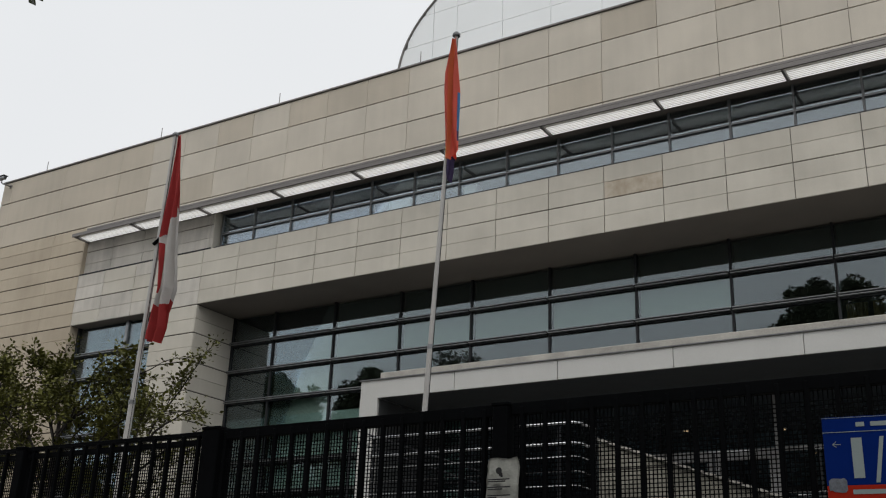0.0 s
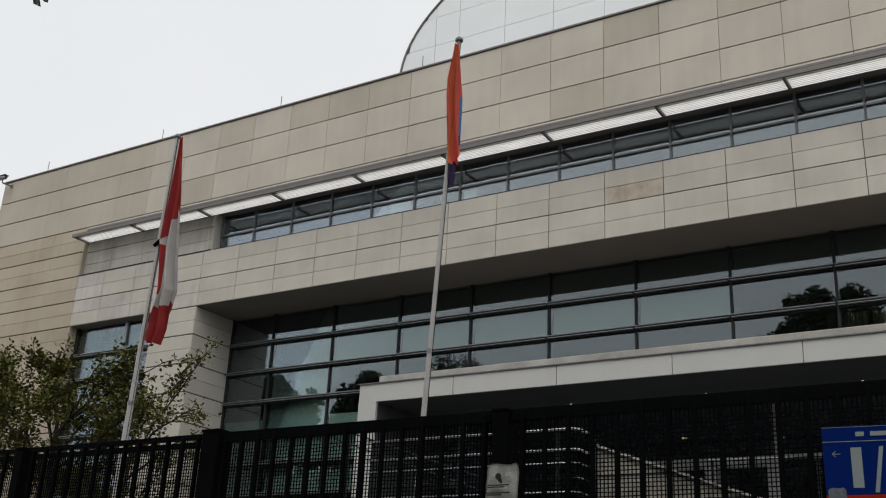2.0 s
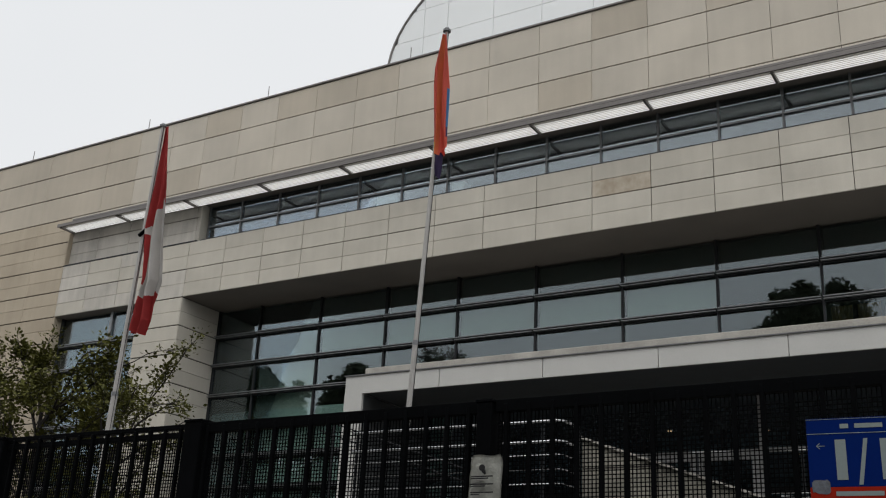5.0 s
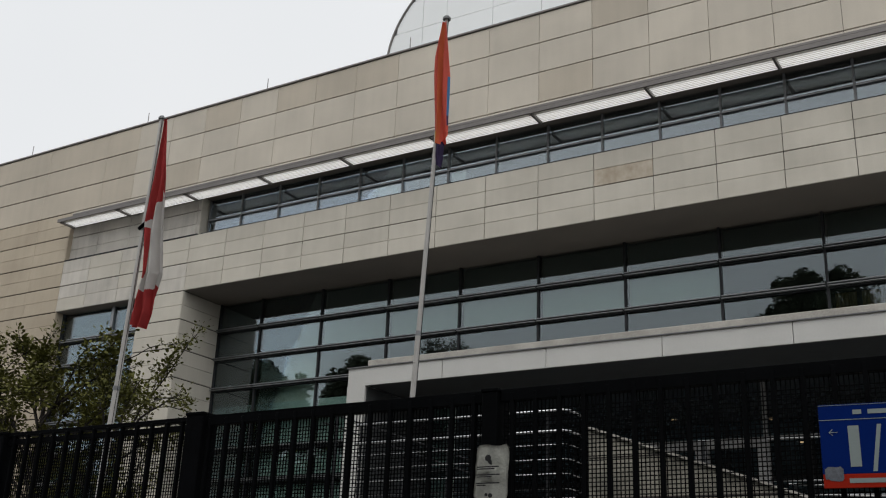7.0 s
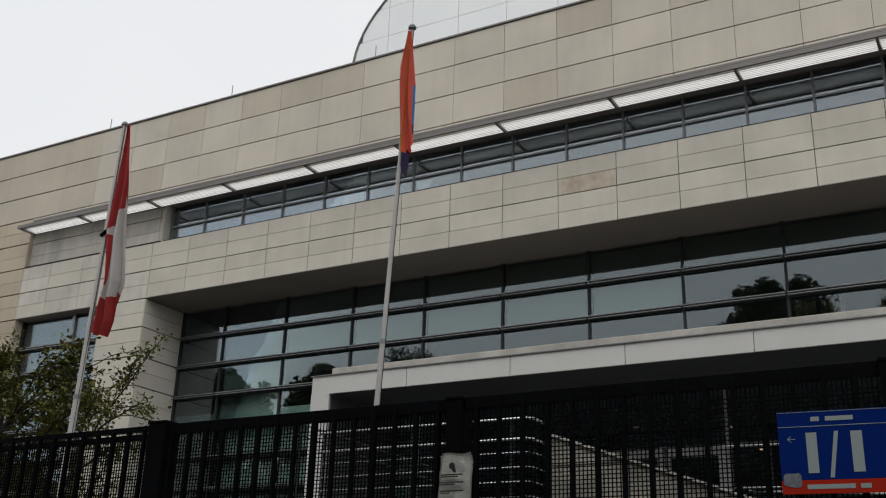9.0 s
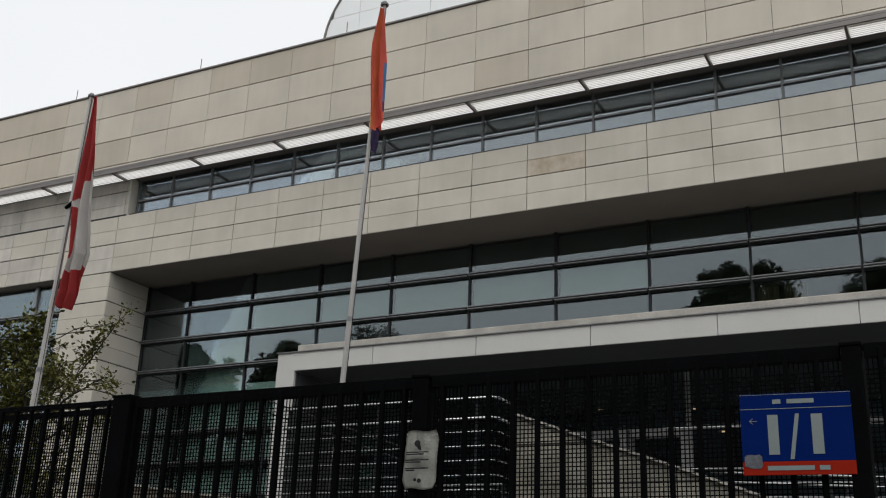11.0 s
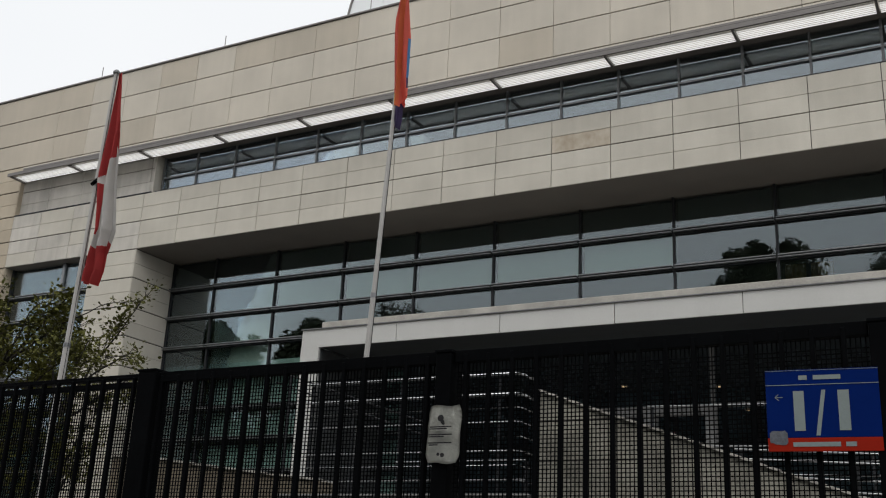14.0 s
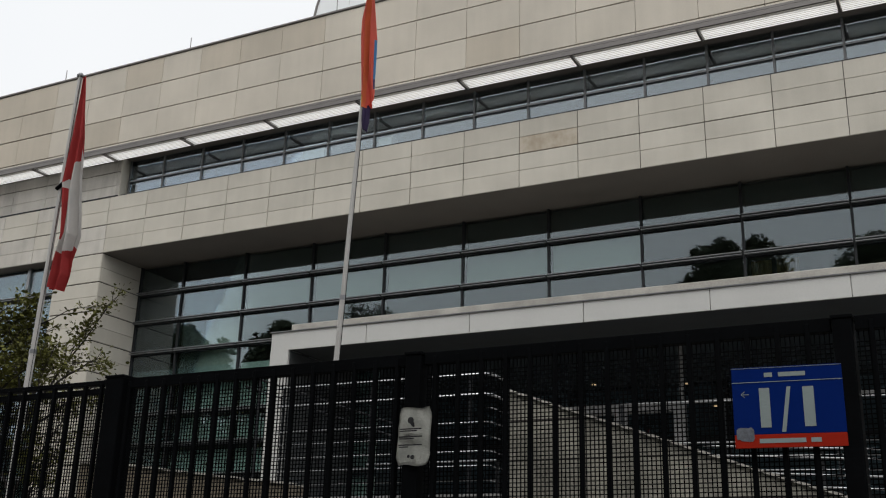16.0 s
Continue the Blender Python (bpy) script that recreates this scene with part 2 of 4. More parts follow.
def piece(name, sx, sy, sz, at, material, parent):
    """A box-shaped piece with softened front edges that shares its mesh with all pieces of its size."""
    key = (name, round(sx, 3), round(sy, 3), round(sz, 3), material.name)
    if key not in PIECES:
        bm = bmesh.new()
        c = 0.004
        back = [bm.verts.new(v) for v in ((0, sy, 0), (sx, sy, 0), (sx, sy, sz), (0, sy, sz))]
        mid = [bm.verts.new(v) for v in ((0, c, 0), (sx, c, 0), (sx, c, sz), (0, c, sz))]
        front = [bm.verts.new(v) for v in ((c, 0, c), (sx - c, 0, c), (sx - c, 0, sz - c), (c, 0, sz - c))]
        bm.faces.new(front)
        for a, b in ((mid, front), (back, mid)):
            for k in range(4):
                bm.faces.new((a[k], a[(k + 1) % 4], b[(k + 1) % 4], b[k]))
        me = bpy.data.meshes.new(name)
        bm.to_mesh(me)
        bm.free()
        me.materials.append(material)
        PIECES[key] = me
    ob = new(name, PIECES[key])
    ob.parent = parent
    ob.location = at
    return ob


# ---- plan ----
WALL = 20.0          # outer face of the stone front
GLZ = 21.55          # lower curtain wall
GX, GP = -10.73, 1.365   # stone grid
Z_BAND0, Z_BAND1, COURSE = 10.24, 11.86, 0.81
Z_TOP = 15.91
X_L, X_R = -30.15, 9.0
X_PIER0, X_PIER1 = -21.9, -20.2
FENCE = 5.8
WIN = 20.3           # upper window strip
NICHE_L = -25.45


def gx(k):
    """The k-th upright joint of the stone grid; the panels grow a little wider eastwards."""
    return GX + k * (1.378 if k > 0 else 1.352)


# ---- ground, road ----
bm = bmesh.new()
bm.faces.new([bm.verts.new(v) for v in ((-900, -900, 0), (900, -900, 0), (900, 900, 0), (-900, 900, 0))])
tagged(link("ground", bm, GROUND), "grey concrete paving round the building", "ground", kind="structure")
tagged(box("road", -200, 200, -10, -2.2, -0.05, 0.006, ROAD), "dark asphalt street in front of the fence", "road", kind="structure")
tagged(box("kerb", -200, 200, -2.2, -2.05, 0.0, 0.12, GROUND), "grey stone kerb along the street", "kerb", kind="structure")

# ---- building shell ----
tagged(box("wall_front_upper", X_L + 0.03, X_R, WALL + 0.03, WALL + 0.4, 13.0, Z_TOP - 0.03, JOINT), "tan limestone cladding of the top storey", "wall", kind="structure")
tagged(box("wall_front_band", NICHE_L, X_R, WALL + 0.03, WALL + 0.4, Z_BAND0 + 0.02, Z_BAND1 - 0.02, JOINT), "pale limestone panel band below the upper windows", "wall", kind="structure")
tagged(box("wall_front_left", X_L + 0.03, NICHE_L, WALL + 0.03, WALL + 0.4, 0, 13.0, JOINT), "tan limestone cladding of the corner bay", "wall", kind="structure")
tagged(box("wall_pier", X_PIER0 + 0.03, X_PIER1 - 0.03, WALL + 0.03, GLZ + 0.3, 0, Z_BAND0, JOINT), "pale limestone pier beside the recessed glazing", "wall", kind="structure")
tagged(box("wall_niche_lower", NICHE_L, X_PIER0 + 0.03, WALL + 0.03, WALL + 0.4, 0, 2.57, STONE_TAN), "limestone wall below the corner window", "wall", kind="structure")
tagged(box("wall_side_west", X_L, X_L + 0.4, WALL + 0.4, 48, 0, Z_TOP - 0.05, STONE), "tan limestone side wall", "wall", kind="structure")
tagged(box("wall_side_east", X_R, X_R + 0.4, WALL, 48, 0, Z_TOP - 0.05, STONE), "tan limestone side wall", "wall", kind="structure")
tagged(box("wall_back", X_L + 0.4, X_R, 47.6, 48, 0, Z_TOP - 0.05, STONE), "plain limestone rear wall", "wall", kind="structure")
tagged(box("roof_deck", X_L + 0.4, X_R, WALL + 0.4, 47.6, Z_TOP - 0.5, Z_TOP - 0.2, ROOF), "grey felt roof deck", "roof", kind="structure")
tagged(box("parapet_coping", X_L - 0.03, X_R + 0.4, WALL - 0.04, WALL + 0.45, Z_TOP, Z_TOP + 0.05, FASCIA, bevel=0.008), "thin grey metal parapet coping", "coping", kind="structure")
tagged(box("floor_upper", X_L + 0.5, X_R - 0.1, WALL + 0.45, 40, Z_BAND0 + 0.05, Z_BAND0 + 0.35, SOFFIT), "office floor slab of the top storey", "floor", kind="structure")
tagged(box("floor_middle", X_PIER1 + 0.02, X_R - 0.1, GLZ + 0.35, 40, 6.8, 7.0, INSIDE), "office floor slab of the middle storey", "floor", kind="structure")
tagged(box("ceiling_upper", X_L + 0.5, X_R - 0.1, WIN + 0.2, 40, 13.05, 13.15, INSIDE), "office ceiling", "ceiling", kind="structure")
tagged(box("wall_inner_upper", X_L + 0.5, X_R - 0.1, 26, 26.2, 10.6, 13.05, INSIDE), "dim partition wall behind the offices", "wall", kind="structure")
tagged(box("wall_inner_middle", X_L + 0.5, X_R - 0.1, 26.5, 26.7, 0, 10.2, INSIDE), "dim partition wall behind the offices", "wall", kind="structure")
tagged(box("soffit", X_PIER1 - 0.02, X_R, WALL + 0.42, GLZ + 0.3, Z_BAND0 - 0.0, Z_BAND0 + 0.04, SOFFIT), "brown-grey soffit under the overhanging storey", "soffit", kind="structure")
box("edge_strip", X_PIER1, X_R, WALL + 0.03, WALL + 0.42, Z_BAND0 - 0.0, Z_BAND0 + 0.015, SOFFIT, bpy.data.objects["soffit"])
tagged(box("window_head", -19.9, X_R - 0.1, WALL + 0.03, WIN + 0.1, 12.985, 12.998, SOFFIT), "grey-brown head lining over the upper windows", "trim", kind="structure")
tagged(box("wall_niche_upper", NICHE_L - 0.02, -19.95, WALL + 0.18, WALL + 0.45, Z_BAND1 - 0.3, 13.1, JOINT), "weathered stone panels set back beside the windows", "wall", kind="structure")


def clad(parent, x0, x1, z0, z1, material, every=1, dz=COURSE / 2, y=WALL, fine=True, seed=1, material2=None, share=0.0, thick=0.03, special=None, gap=0.011, side=0.015):
    """Rows of stone panels; every second horizontal joint is a fine one. special: other stone for single panels."""
    rnd = random.Random(seed)
    cuts = [x0] + [gx(k) for k in range(-16, 16, every) if x0 + 0.1 < gx(k) < x1 - 0.1] + [x1]
    z, r = z0, 0
    while z < z1 - 0.05:
        h = min(dz, z1 - z)
        lo = gap if (r % 2 == 0 or not fine) else 0.004
        hi = 0.004 if (r % 2 == 0 and fine) else gap
        for a, b in zip(cuts, cuts[1:]):
            m = material2 if material2 and rnd.random() < share else material
            if special and (round(a, 2), r) in special:
                m = special[(round(a, 2), r)]
            piece("panel", b - a - side, thick, h - lo - hi, (a + side / 2, y + rnd.uniform(-0.002, 0.002), z + lo), m, parent)
        z += dz
        r += 1


# ---- sunshade over the upper windows ----
def sunshade():
    ob = empty("sunshade", (0, WALL, 12.95))
    tagged(ob, "white louvred metal sunshade with grey fascia over windows", "sunshade", kind="structure")
    zs = 0.0
    x0 = -25.25
    y0, y1 = -0.53, 0.0
    box("fascia", x0 - 0.1, X_R, y0 - 0.04, y0, zs - 0.03, zs + 0.075, FASCIA, ob, 0.006)
    box("upper_fascia", x0 + 0.55, X_R, y0 - 0.03, y0 + 0.01, zs + 0.083, zs + 0.145, FASCIA, ob, 0.006)
    box("top_plate", x0 - 0.1, X_R, y0, y0 + 0.12, zs + 0.05, zs + 0.07, FASCIA, ob)
    edges = [x0] + [gx(k) + 0.06 for k in range(-9, 15, 2)]
    for x in edges:
        box("bracket", x - 0.025, x + 0.025, y0, y1 + 0.02, zs - 0.05, zs + 0.06, FASCIA, ob)
    for a, b in zip(edges, edges[1:]):
        for i in range(8):
            yy = y0 + 0.04 + i * 0.07
            bm = bmesh.new()
            add_box(bm, a + 0.04, b - 0.04, yy, yy + 0.004, -0.022, 0.026)
            bmesh.ops.rotate(bm, cent=(0, yy, 0), matrix=Matrix.Rotation(radians(-28), 3, "X"), verts=bm.verts)
            link("slat", bm, LOUVRE, ob)
    return ob


sunshade()


# ---- windows ----
def pane(name, x0, x1, y, z0, z1, parent, material=None):
    ob = box(name, x0, x1, y, y + 0.012, z0, z1, material or GLASS, parent)
    ob.visible_shadow = False
    return ob


def upper_window(i, x0, x1, z0=Z_BAND1, z1=13.02, zt=12.355):
    ob = empty("window_upper_%d" % i, (x0, WIN, z0))
    tagged(ob, "dark-framed office window below the louvred sunshade", "window", kind="structure")
    w, h = x1 - x0, z1 - z0
    box("mullion", -0.024, 0.024, -0.02, 0.1, 0, h, FRAME_GREY, ob)
    box("transom", 0.03, w - 0.03, -0.03, 0.08, zt - z0 - 0.02, zt - z0 + 0.02, FRAME_GREY, ob)
    box("transom_lip", 0.03, w - 0.03, -0.036, -0.031, zt - z0 - 0.02, zt - z0 - 0.006, FRAME_LIP, ob)
    box("sill", 0.0, w, -0.27, 0.08, -0.02, 0.03, FRAME, ob)
    pane("pane", 0.03, w - 0.03, 0.02, 0.03, zt - z0 - 0.025, ob, GLASS_CLEAR)
    pane("pane", 0.03, w - 0.03, 0.02, zt - z0 + 0.025, h, ob, GLASS_CLEAR)
    return ob


WX = [-19.86] + [0.46 + (gx(k) - 0.43) * 0.9922 for k in range(-6, 14)]
for i, (a, x1) in enumerate(zip(WX, WX[1:])):
    upper_window(i + 1, a, x1)
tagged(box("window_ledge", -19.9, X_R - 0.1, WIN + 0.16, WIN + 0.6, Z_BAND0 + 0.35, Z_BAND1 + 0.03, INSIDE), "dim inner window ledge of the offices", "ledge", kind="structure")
# papers and boxes on the window ledge
def ledge_box(x, w, h, d):
    ob = empty("document_box", (x, WIN + 0.06, Z_BAND1 + 0.03))
    tagged(ob, "pale cardboard document box on the office window ledge", "box")
    bm = bmesh.new()
    add_box(bm, 0, w, 0, d, 0, h * 0.8, 0.004)
    part("body", bm, PAPER, ob)
    bm = bmesh.new()
    add_box(bm, -0.01, w + 0.01, -0.01, d + 0.01, h * 0.8, h, 0.004)
    part("lid", bm, PAPER, ob)


ledge_box(-14.09, 0.64, 0.42, 0.28)
ledge_box(-11.86, 0.36, 0.38, 0.28)


def transom(parent, x0, x1, y, z, name="transom"):
    """Projecting double-finned dark rail with a lighter edge."""
    box(name, x0, x1, y - 0.1, y + 0.06, z - 0.085, z + 0.012, FRAME, parent)
    box("upper_fin", x0, x1, y - 0.17, y - 0.1, z - 0.008, z + 0.012, FRAME_LIP, parent)
    box("lower_fin", x0, x1, y - 0.17, y - 0.1, z - 0.06, z - 0.043, FRAME_LIP, parent)


def curtain_bay(i, x0, x1, rows, blinds):
    ob = empty("window_bay_%d" % i, (x0, GLZ, 0))
    tagged(ob, "tall curtain wall bay with dark rails and blinds", "window", kind="structure")
    w = x1 - x0
    box("mullion", -0.025, 0.025, -0.04, 0.12, rows[0], Z_BAND0, FRAME, ob)
    for j, (z0, z1) in enumerate(zip(rows, rows[1:] + [Z_BAND0])):
        pane("pane", 0.025, w - 0.025, 0.0, z0 + 0.03, z1 - 0.055, ob)
        if j:
            transom(ob, 0.025, w - 0.025, 0, z0)
        b = blinds[j % len(blinds)]
        if j == 5 and x0 < -13 and len(rows) > 5:
            box("parapet_panel", 0.05, w - 0.05, 0.08, 0.095, z0 + 0.02, 7.26, BLIND_TEAL, ob, label="pale inner parapet panel")
        if b < 0:
            # pale panel that stands on the rail
            box("panel", 0.07, w - 0.07, 0.1, 0.115, z0 + 0.03, z0 - (z1 - z0) * b, BLIND_TEAL, ob)
        elif b:
            top, low = z1 - 0.06, z1 - (z1 - z0) * b
            box("blind", 0.07, w - 0.07, 0.1, 0.115, low, top, BLIND_SHADED if b == 1 else BLIND_LIGHT if b > 0.5 else BLIND, ob)
    return ob


MX = [-20.17, -18.63, -16.52, -14.37, -12.23, -10.07, -7.88, -5.69, -3.5, -1.32, 0.86, 3.04, 5.22, 7.4, 8.95]
ROWS_Z = [2.75, 3.58, 4.42, 5.25, 6.07, 6.9, 7.76, 8.62, 9.45]
LOW = (-0.8, -0.8, -0.78, -0.82, -0.95)
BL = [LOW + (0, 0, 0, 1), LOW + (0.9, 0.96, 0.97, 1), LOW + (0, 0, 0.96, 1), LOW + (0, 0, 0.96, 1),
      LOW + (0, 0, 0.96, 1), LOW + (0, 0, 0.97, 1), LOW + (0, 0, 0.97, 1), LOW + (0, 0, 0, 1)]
for i, (a, b) in enumerate(zip(MX, MX[1:])):
    skip = 0 if a < -14 else 5
    curtain_bay(i + 1, a, b, ROWS_Z[skip:], BL[min(i, 7)][skip:])
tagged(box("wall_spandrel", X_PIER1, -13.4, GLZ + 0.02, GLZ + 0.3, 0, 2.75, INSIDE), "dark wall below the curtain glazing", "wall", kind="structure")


def corner_window():
    ob = empty("window_corner", (NICHE_L, WALL + 0.34, 2.57))
    tagged(ob, "recessed dark-framed corner window with pale blinds", "window", kind="structure")
    w, h = X_PIER0 - NICHE_L, Z_BAND0 - 2.57
    for x in (0.03, 2.2, w - 0.03):
        box("mullion", x - 0.05, x + 0.05, -0.06, 0.1, 0, h, FRAME_LIP if x == 2.2 else FRAME, ob)
    zs = [0.03, 0.9, 1.75, 2.6, 3.43, 4.33, 5.18, 6.03, 6.79, h]
    for j, (a, b) in enumerate(zip(zs, zs[1:])):
        for x0, x1 in ((0.08, 2.15), (2.25, w - 0.08)):
            pane("pane", x0, x1, 0.0, a + 0.03, b - 0.05, ob)
            if j != 5:
                box("blind", x0 + 0.35 if x0 < 1 else x0 + 0.05, x1 - 0.04, 0.1, 0.115, a + 0.05, b - 0.06, BLIND_LIGHT if j in (6, 7) else BLIND, ob)
        if j:
            transom(ob, 0.08, w - 0.08, 0, a)
    box("reveal", 0.003, 0.03, -0.335, 0.12, 0, h, STONE_TAN, ob)
    box("head", 0.0, w, -0.31, 0.12, h, h + 0.03, SOFFIT, ob)


corner_window()


# ---- entrance canopy ----
def canopy():
    yc = 18.8
    ob = empty("entrance_canopy", (-13.46, yc, 0))
    tagged(ob, "white metal-panelled entrance canopy with worn coping and black soffit", "canopy", kind="structure")
    L = X_R + 13.46
    z0, z1 = 6.72, 7.13
    box("core", 0.04, L, 0.04, 2.7, z0 + 0.06, z1 - 0.03, CANOPY, ob)
    joints = [0.0, 2.47] + [2.47 + 2.443 * k for k in range(1, 9)]
    for a, b in zip(joints, joints[1:]):
        piece("panel", b - a - 0.014, 0.04, z1 - z0, (a + 0.007, 0, z0), CANOPY, ob)
    # lip toned dark to draw the shadow line below the coping
    box("shadow_toned_lip", -0.02, L, -0.035, 0.06, z1, z1 + 0.022, FRAME_GREY, ob)
    bm = bmesh.new()
    add_box(bm, 0.45, L, 0.1, 0.55, z1 + 0.022, z1 + 0.19, 0.015)
    link("coping", bm, COPING, ob, "weather-stained stone coping")
    box("roof_sheet", 0.2, L, 0.55, 2.72, z1 - 0.02, z1 + 0.08, COPING, ob)
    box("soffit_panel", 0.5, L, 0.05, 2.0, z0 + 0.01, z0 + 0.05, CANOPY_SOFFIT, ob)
    box("soffit_panel", 0.5, L, 2.03, 6.6, z0 + 0.01, z0 + 0.05, SHADE_SOFFIT, ob, label="inner soffit panel darkened for the shade deep under the canopy")
    box("soffit_trim", 2.6, L, 2.0, 2.03, z0 - 0.012, z0 + 0.009, FRAME_LIP, ob, label="thin grey metal trim")
    box("leg", 0.0, 0.48, 0.0, 0.5, 0, z0 + 0.004, CANOPY, ob)
    # black on the leg's inner side stands in for the shade there
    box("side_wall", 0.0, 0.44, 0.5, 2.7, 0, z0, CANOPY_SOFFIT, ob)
    box("leg_shade_lining", 0.481, 0.5, 0.06, 2.7, 0, z0 - 0.01, CANOPY_SOFFIT, ob)
    return ob


canopy()
tagged(box("wall_entrance_side", -13.1, -12.9, GLZ + 0.1, 25.4, 0, 6.72, INSIDE_GLOOM), "entrance side wall coloured dark for the gloom under the canopy", "wall", kind="structure")


def entrance():
    ob = empty("door_entrance", (-12.9, 25.4, 0))
    tagged(ob, "dark glazed entrance front under the canopy", "door", kind="structure")
    L = X_R + 12.9
    box("backing", 0, L, 0.3, 0.4, 0, 6.75, INSIDE_GLOOM, ob)
    for k in range(11):
        x = 0.02 + k * 2.0
        box("mullion", x, x + 0.07, -0.05, 0.1, 0, 6.75, FRAME, ob)
        box("pane", x + 0.07, x + 2.0, 0, 0.012, 0, 6.75, GLASS_DARK, ob)
    for z in (3.9, 5.3):
        box("transom", 0, L, -0.06, 0.08, z, z + 0.1, FRAME, ob)


entrance()


# ---- roof vault ----
def roof_vault():
    y0 = 20.6
    ob = empty("roof_vault", (-14.24, y0, 16.1))
    tagged(ob, "arched pale metal-clad roof structure with fine panel seams", "roof vault", kind="structure")
    A, B, D = 6.0, 3.7, 9.0

    def top(x):
        return B * math.sqrt(max(0.0, 1 - ((A - x) / A) ** 2))
    cols = [0.0, 1.1, 1.85] + [1.85 + 1.4 * k for k in range(1, 8)] + [2 * A]
    rows = [-0.6, 0.85, 1.75, 2.65, 3.75]
    g = 0.007
    for a, b in zip(cols, cols[1:]):
        for lo, hi in zip(rows, rows[1:]):
            n = 8
            up = [(a + g + (b - a - 2 * g) * k / n) for k in range(n + 1)]
            up = [(x, min(hi - g, top(x))) for x in up]
            if max(z for x, z in up) < lo + 0.04:
                continue
            keep = [(x, z) for x, z in up if z > lo + g + 0.02]
            if len(keep) < 2:
                continue
            bm = bmesh.new()
            v = [bm.verts.new((keep[0][0], 0, lo + g))] + [bm.verts.new((x, 0, z + 0.0005 * q)) for q, (x, z) in enumerate(keep)] + [bm.verts.new((keep[-1][0], 0, lo + g))]
            bm.faces.new(v)
            ext = bmesh.ops.extrude_face_region(bm, geom=bm.faces[:])
            bmesh.ops.translate(bm, vec=(0, 0.04, 0), verts=[q for q in ext["geom"] if isinstance(q, bmesh.types.BMVert)])
            bmesh.ops.recalc_face_normals(bm, faces=bm.faces[:])
            link("panel", bm, DOME, ob)
    n = 40
    prof = [(A - A * math.cos(math.pi * k / n), B * math.sin(math.pi * k / n)) for k in range(n + 1)]
    bm = bmesh.new()
    f = [bm.verts.new((x, 0.03, z - 0.01)) for x, z in prof] + [bm.verts.new((2 * A, 0.03, -0.6)), bm.verts.new((0, 0.03, -0.6))]
    bm.faces.new(f)
    link("lining", bm, DOME_SEAM, ob)
    bm = bmesh.new()
    ring = [[bm.verts.new((x, y, z)) for x, z in prof] for y in (0.03, D)]
    for k in range(n):
        bm.faces.new((ring[0][k], ring[0][k + 1], ring[1][k + 1], ring[1][k]))
    bm.faces.new(ring[1])
    link("vault_shell", bm, DOME, ob, smooth=True)
    bm = bmesh.new()
    add_tube(bm, [(0, -0.01, -0.6)] + [(x, -0.01, z) for x, z in prof] + [(2 * A, -0.01, -0.6)], 0.035, 6)
    link("edge_trim", bm, FASCIA, ob)


roof_vault()


def lightning_rod(x, h=0.45):
    ob = empty("lightning_rod", (x, WALL + 0.15, Z_TOP + 0.05))
    tagged(ob, "thin metal lightning rod on the parapet", "lightning rod", "rods on the parapet")
    tube("rod", [(0, 0, 0.03), (0, 0, h)], 0.012, FASCIA, ob, 5)
    box("foot", -0.05, 0.05, -0.05, 0.05, 0, 0.03, FASCIA, ob)


for x in (-28.2, -22.83, -18.07, -13.21):
    lightning_rod(x)


def security_camera():
    ob = empty("security_camera", (-29.77, WALL - 0.02, 15.74))
    tagged(ob, "dark security camera on an arm at the building corner", "security camera")
    tube("arm", [(0, 0.02, 0.0), (0.02, -0.34, -0.03), (0.02, -0.38, 0.0), (0.02, -0.38, 0.1)], 0.025, FASCIA, ob, 6)
    box("wall_plate", -0.06, 0.06, 0.0, 0.02, -0.06, 0.06, FASCIA, ob)
    bm = bmesh.new()
    add_box(bm, -0.2, 0.16, -0.45, -0.31, 0.1, 0.21, 0.03)
    link("housing", bm, FRAME_LIP, ob)
    bm = bmesh.new()
    add_box(bm, -0.24, 0.2, -0.47, -0.29, 0.212, 0.232, 0.005)
    link("sun_hood", bm, FRAME, ob)
    tube("lens", [(0.15, -0.38, 0.155), (0.2, -0.38, 0.155)], 0.045, FRAME, ob, 10)


security_camera()


# ---- flagpoles ----
def cloth(name, parent, rows, material, bands, folds=3.0, depth=0.09, seed=0, nx=44, nz=200):
    """A limp cloth: rows of (z, left, right, y) along the drop; bands choose the colour by u (across) and v (down)."""
    bm = bmesh.new()
    grid = []
    for i in range(nz + 1):
        v = i / nz
        f = v * (len(rows) - 1)
        k = min(int(f), len(rows) - 2)
        w = f - k
        w = w * w * (3 - 2 * w) * 0.5 + w * 0.5
        z, l, r, y = (rows[k][c] * (1 - w) + rows[k + 1][c] * w for c in range(4))
        line = []
        for j in range(nx + 1):
            u = j / nx
            ph = 6.283 * folds * u + seed + 1.6 * math.sin(v * 2.7 + seed)
            amp = depth * (0.35 + 0.65 * v) * min(1, (r - l) / 0.3)
            wob = 0.015 * math.sin(9 * v + 7 * u + seed)
            line.append(bm.verts.new((l + (r - l) * u + wob, y + amp * math.sin(ph) + 0.02 * math.cos(5 * v + 11 * u), z + 0.03 * math.sin(4 * u + seed) * v)))
        grid.append(line)
    for i in range(nz):
        for j in range(nx):
            fc = bm.faces.new((grid[i][j], grid[i][j + 1], grid[i + 1][j + 1], grid[i + 1][j]))
            fc.material_index = bands(j / nx, i / nz)
    bmesh.ops.solidify(bm, geom=bm.faces[:], thickness=0.004)
    return link(name, bm, material, parent, smooth=True)


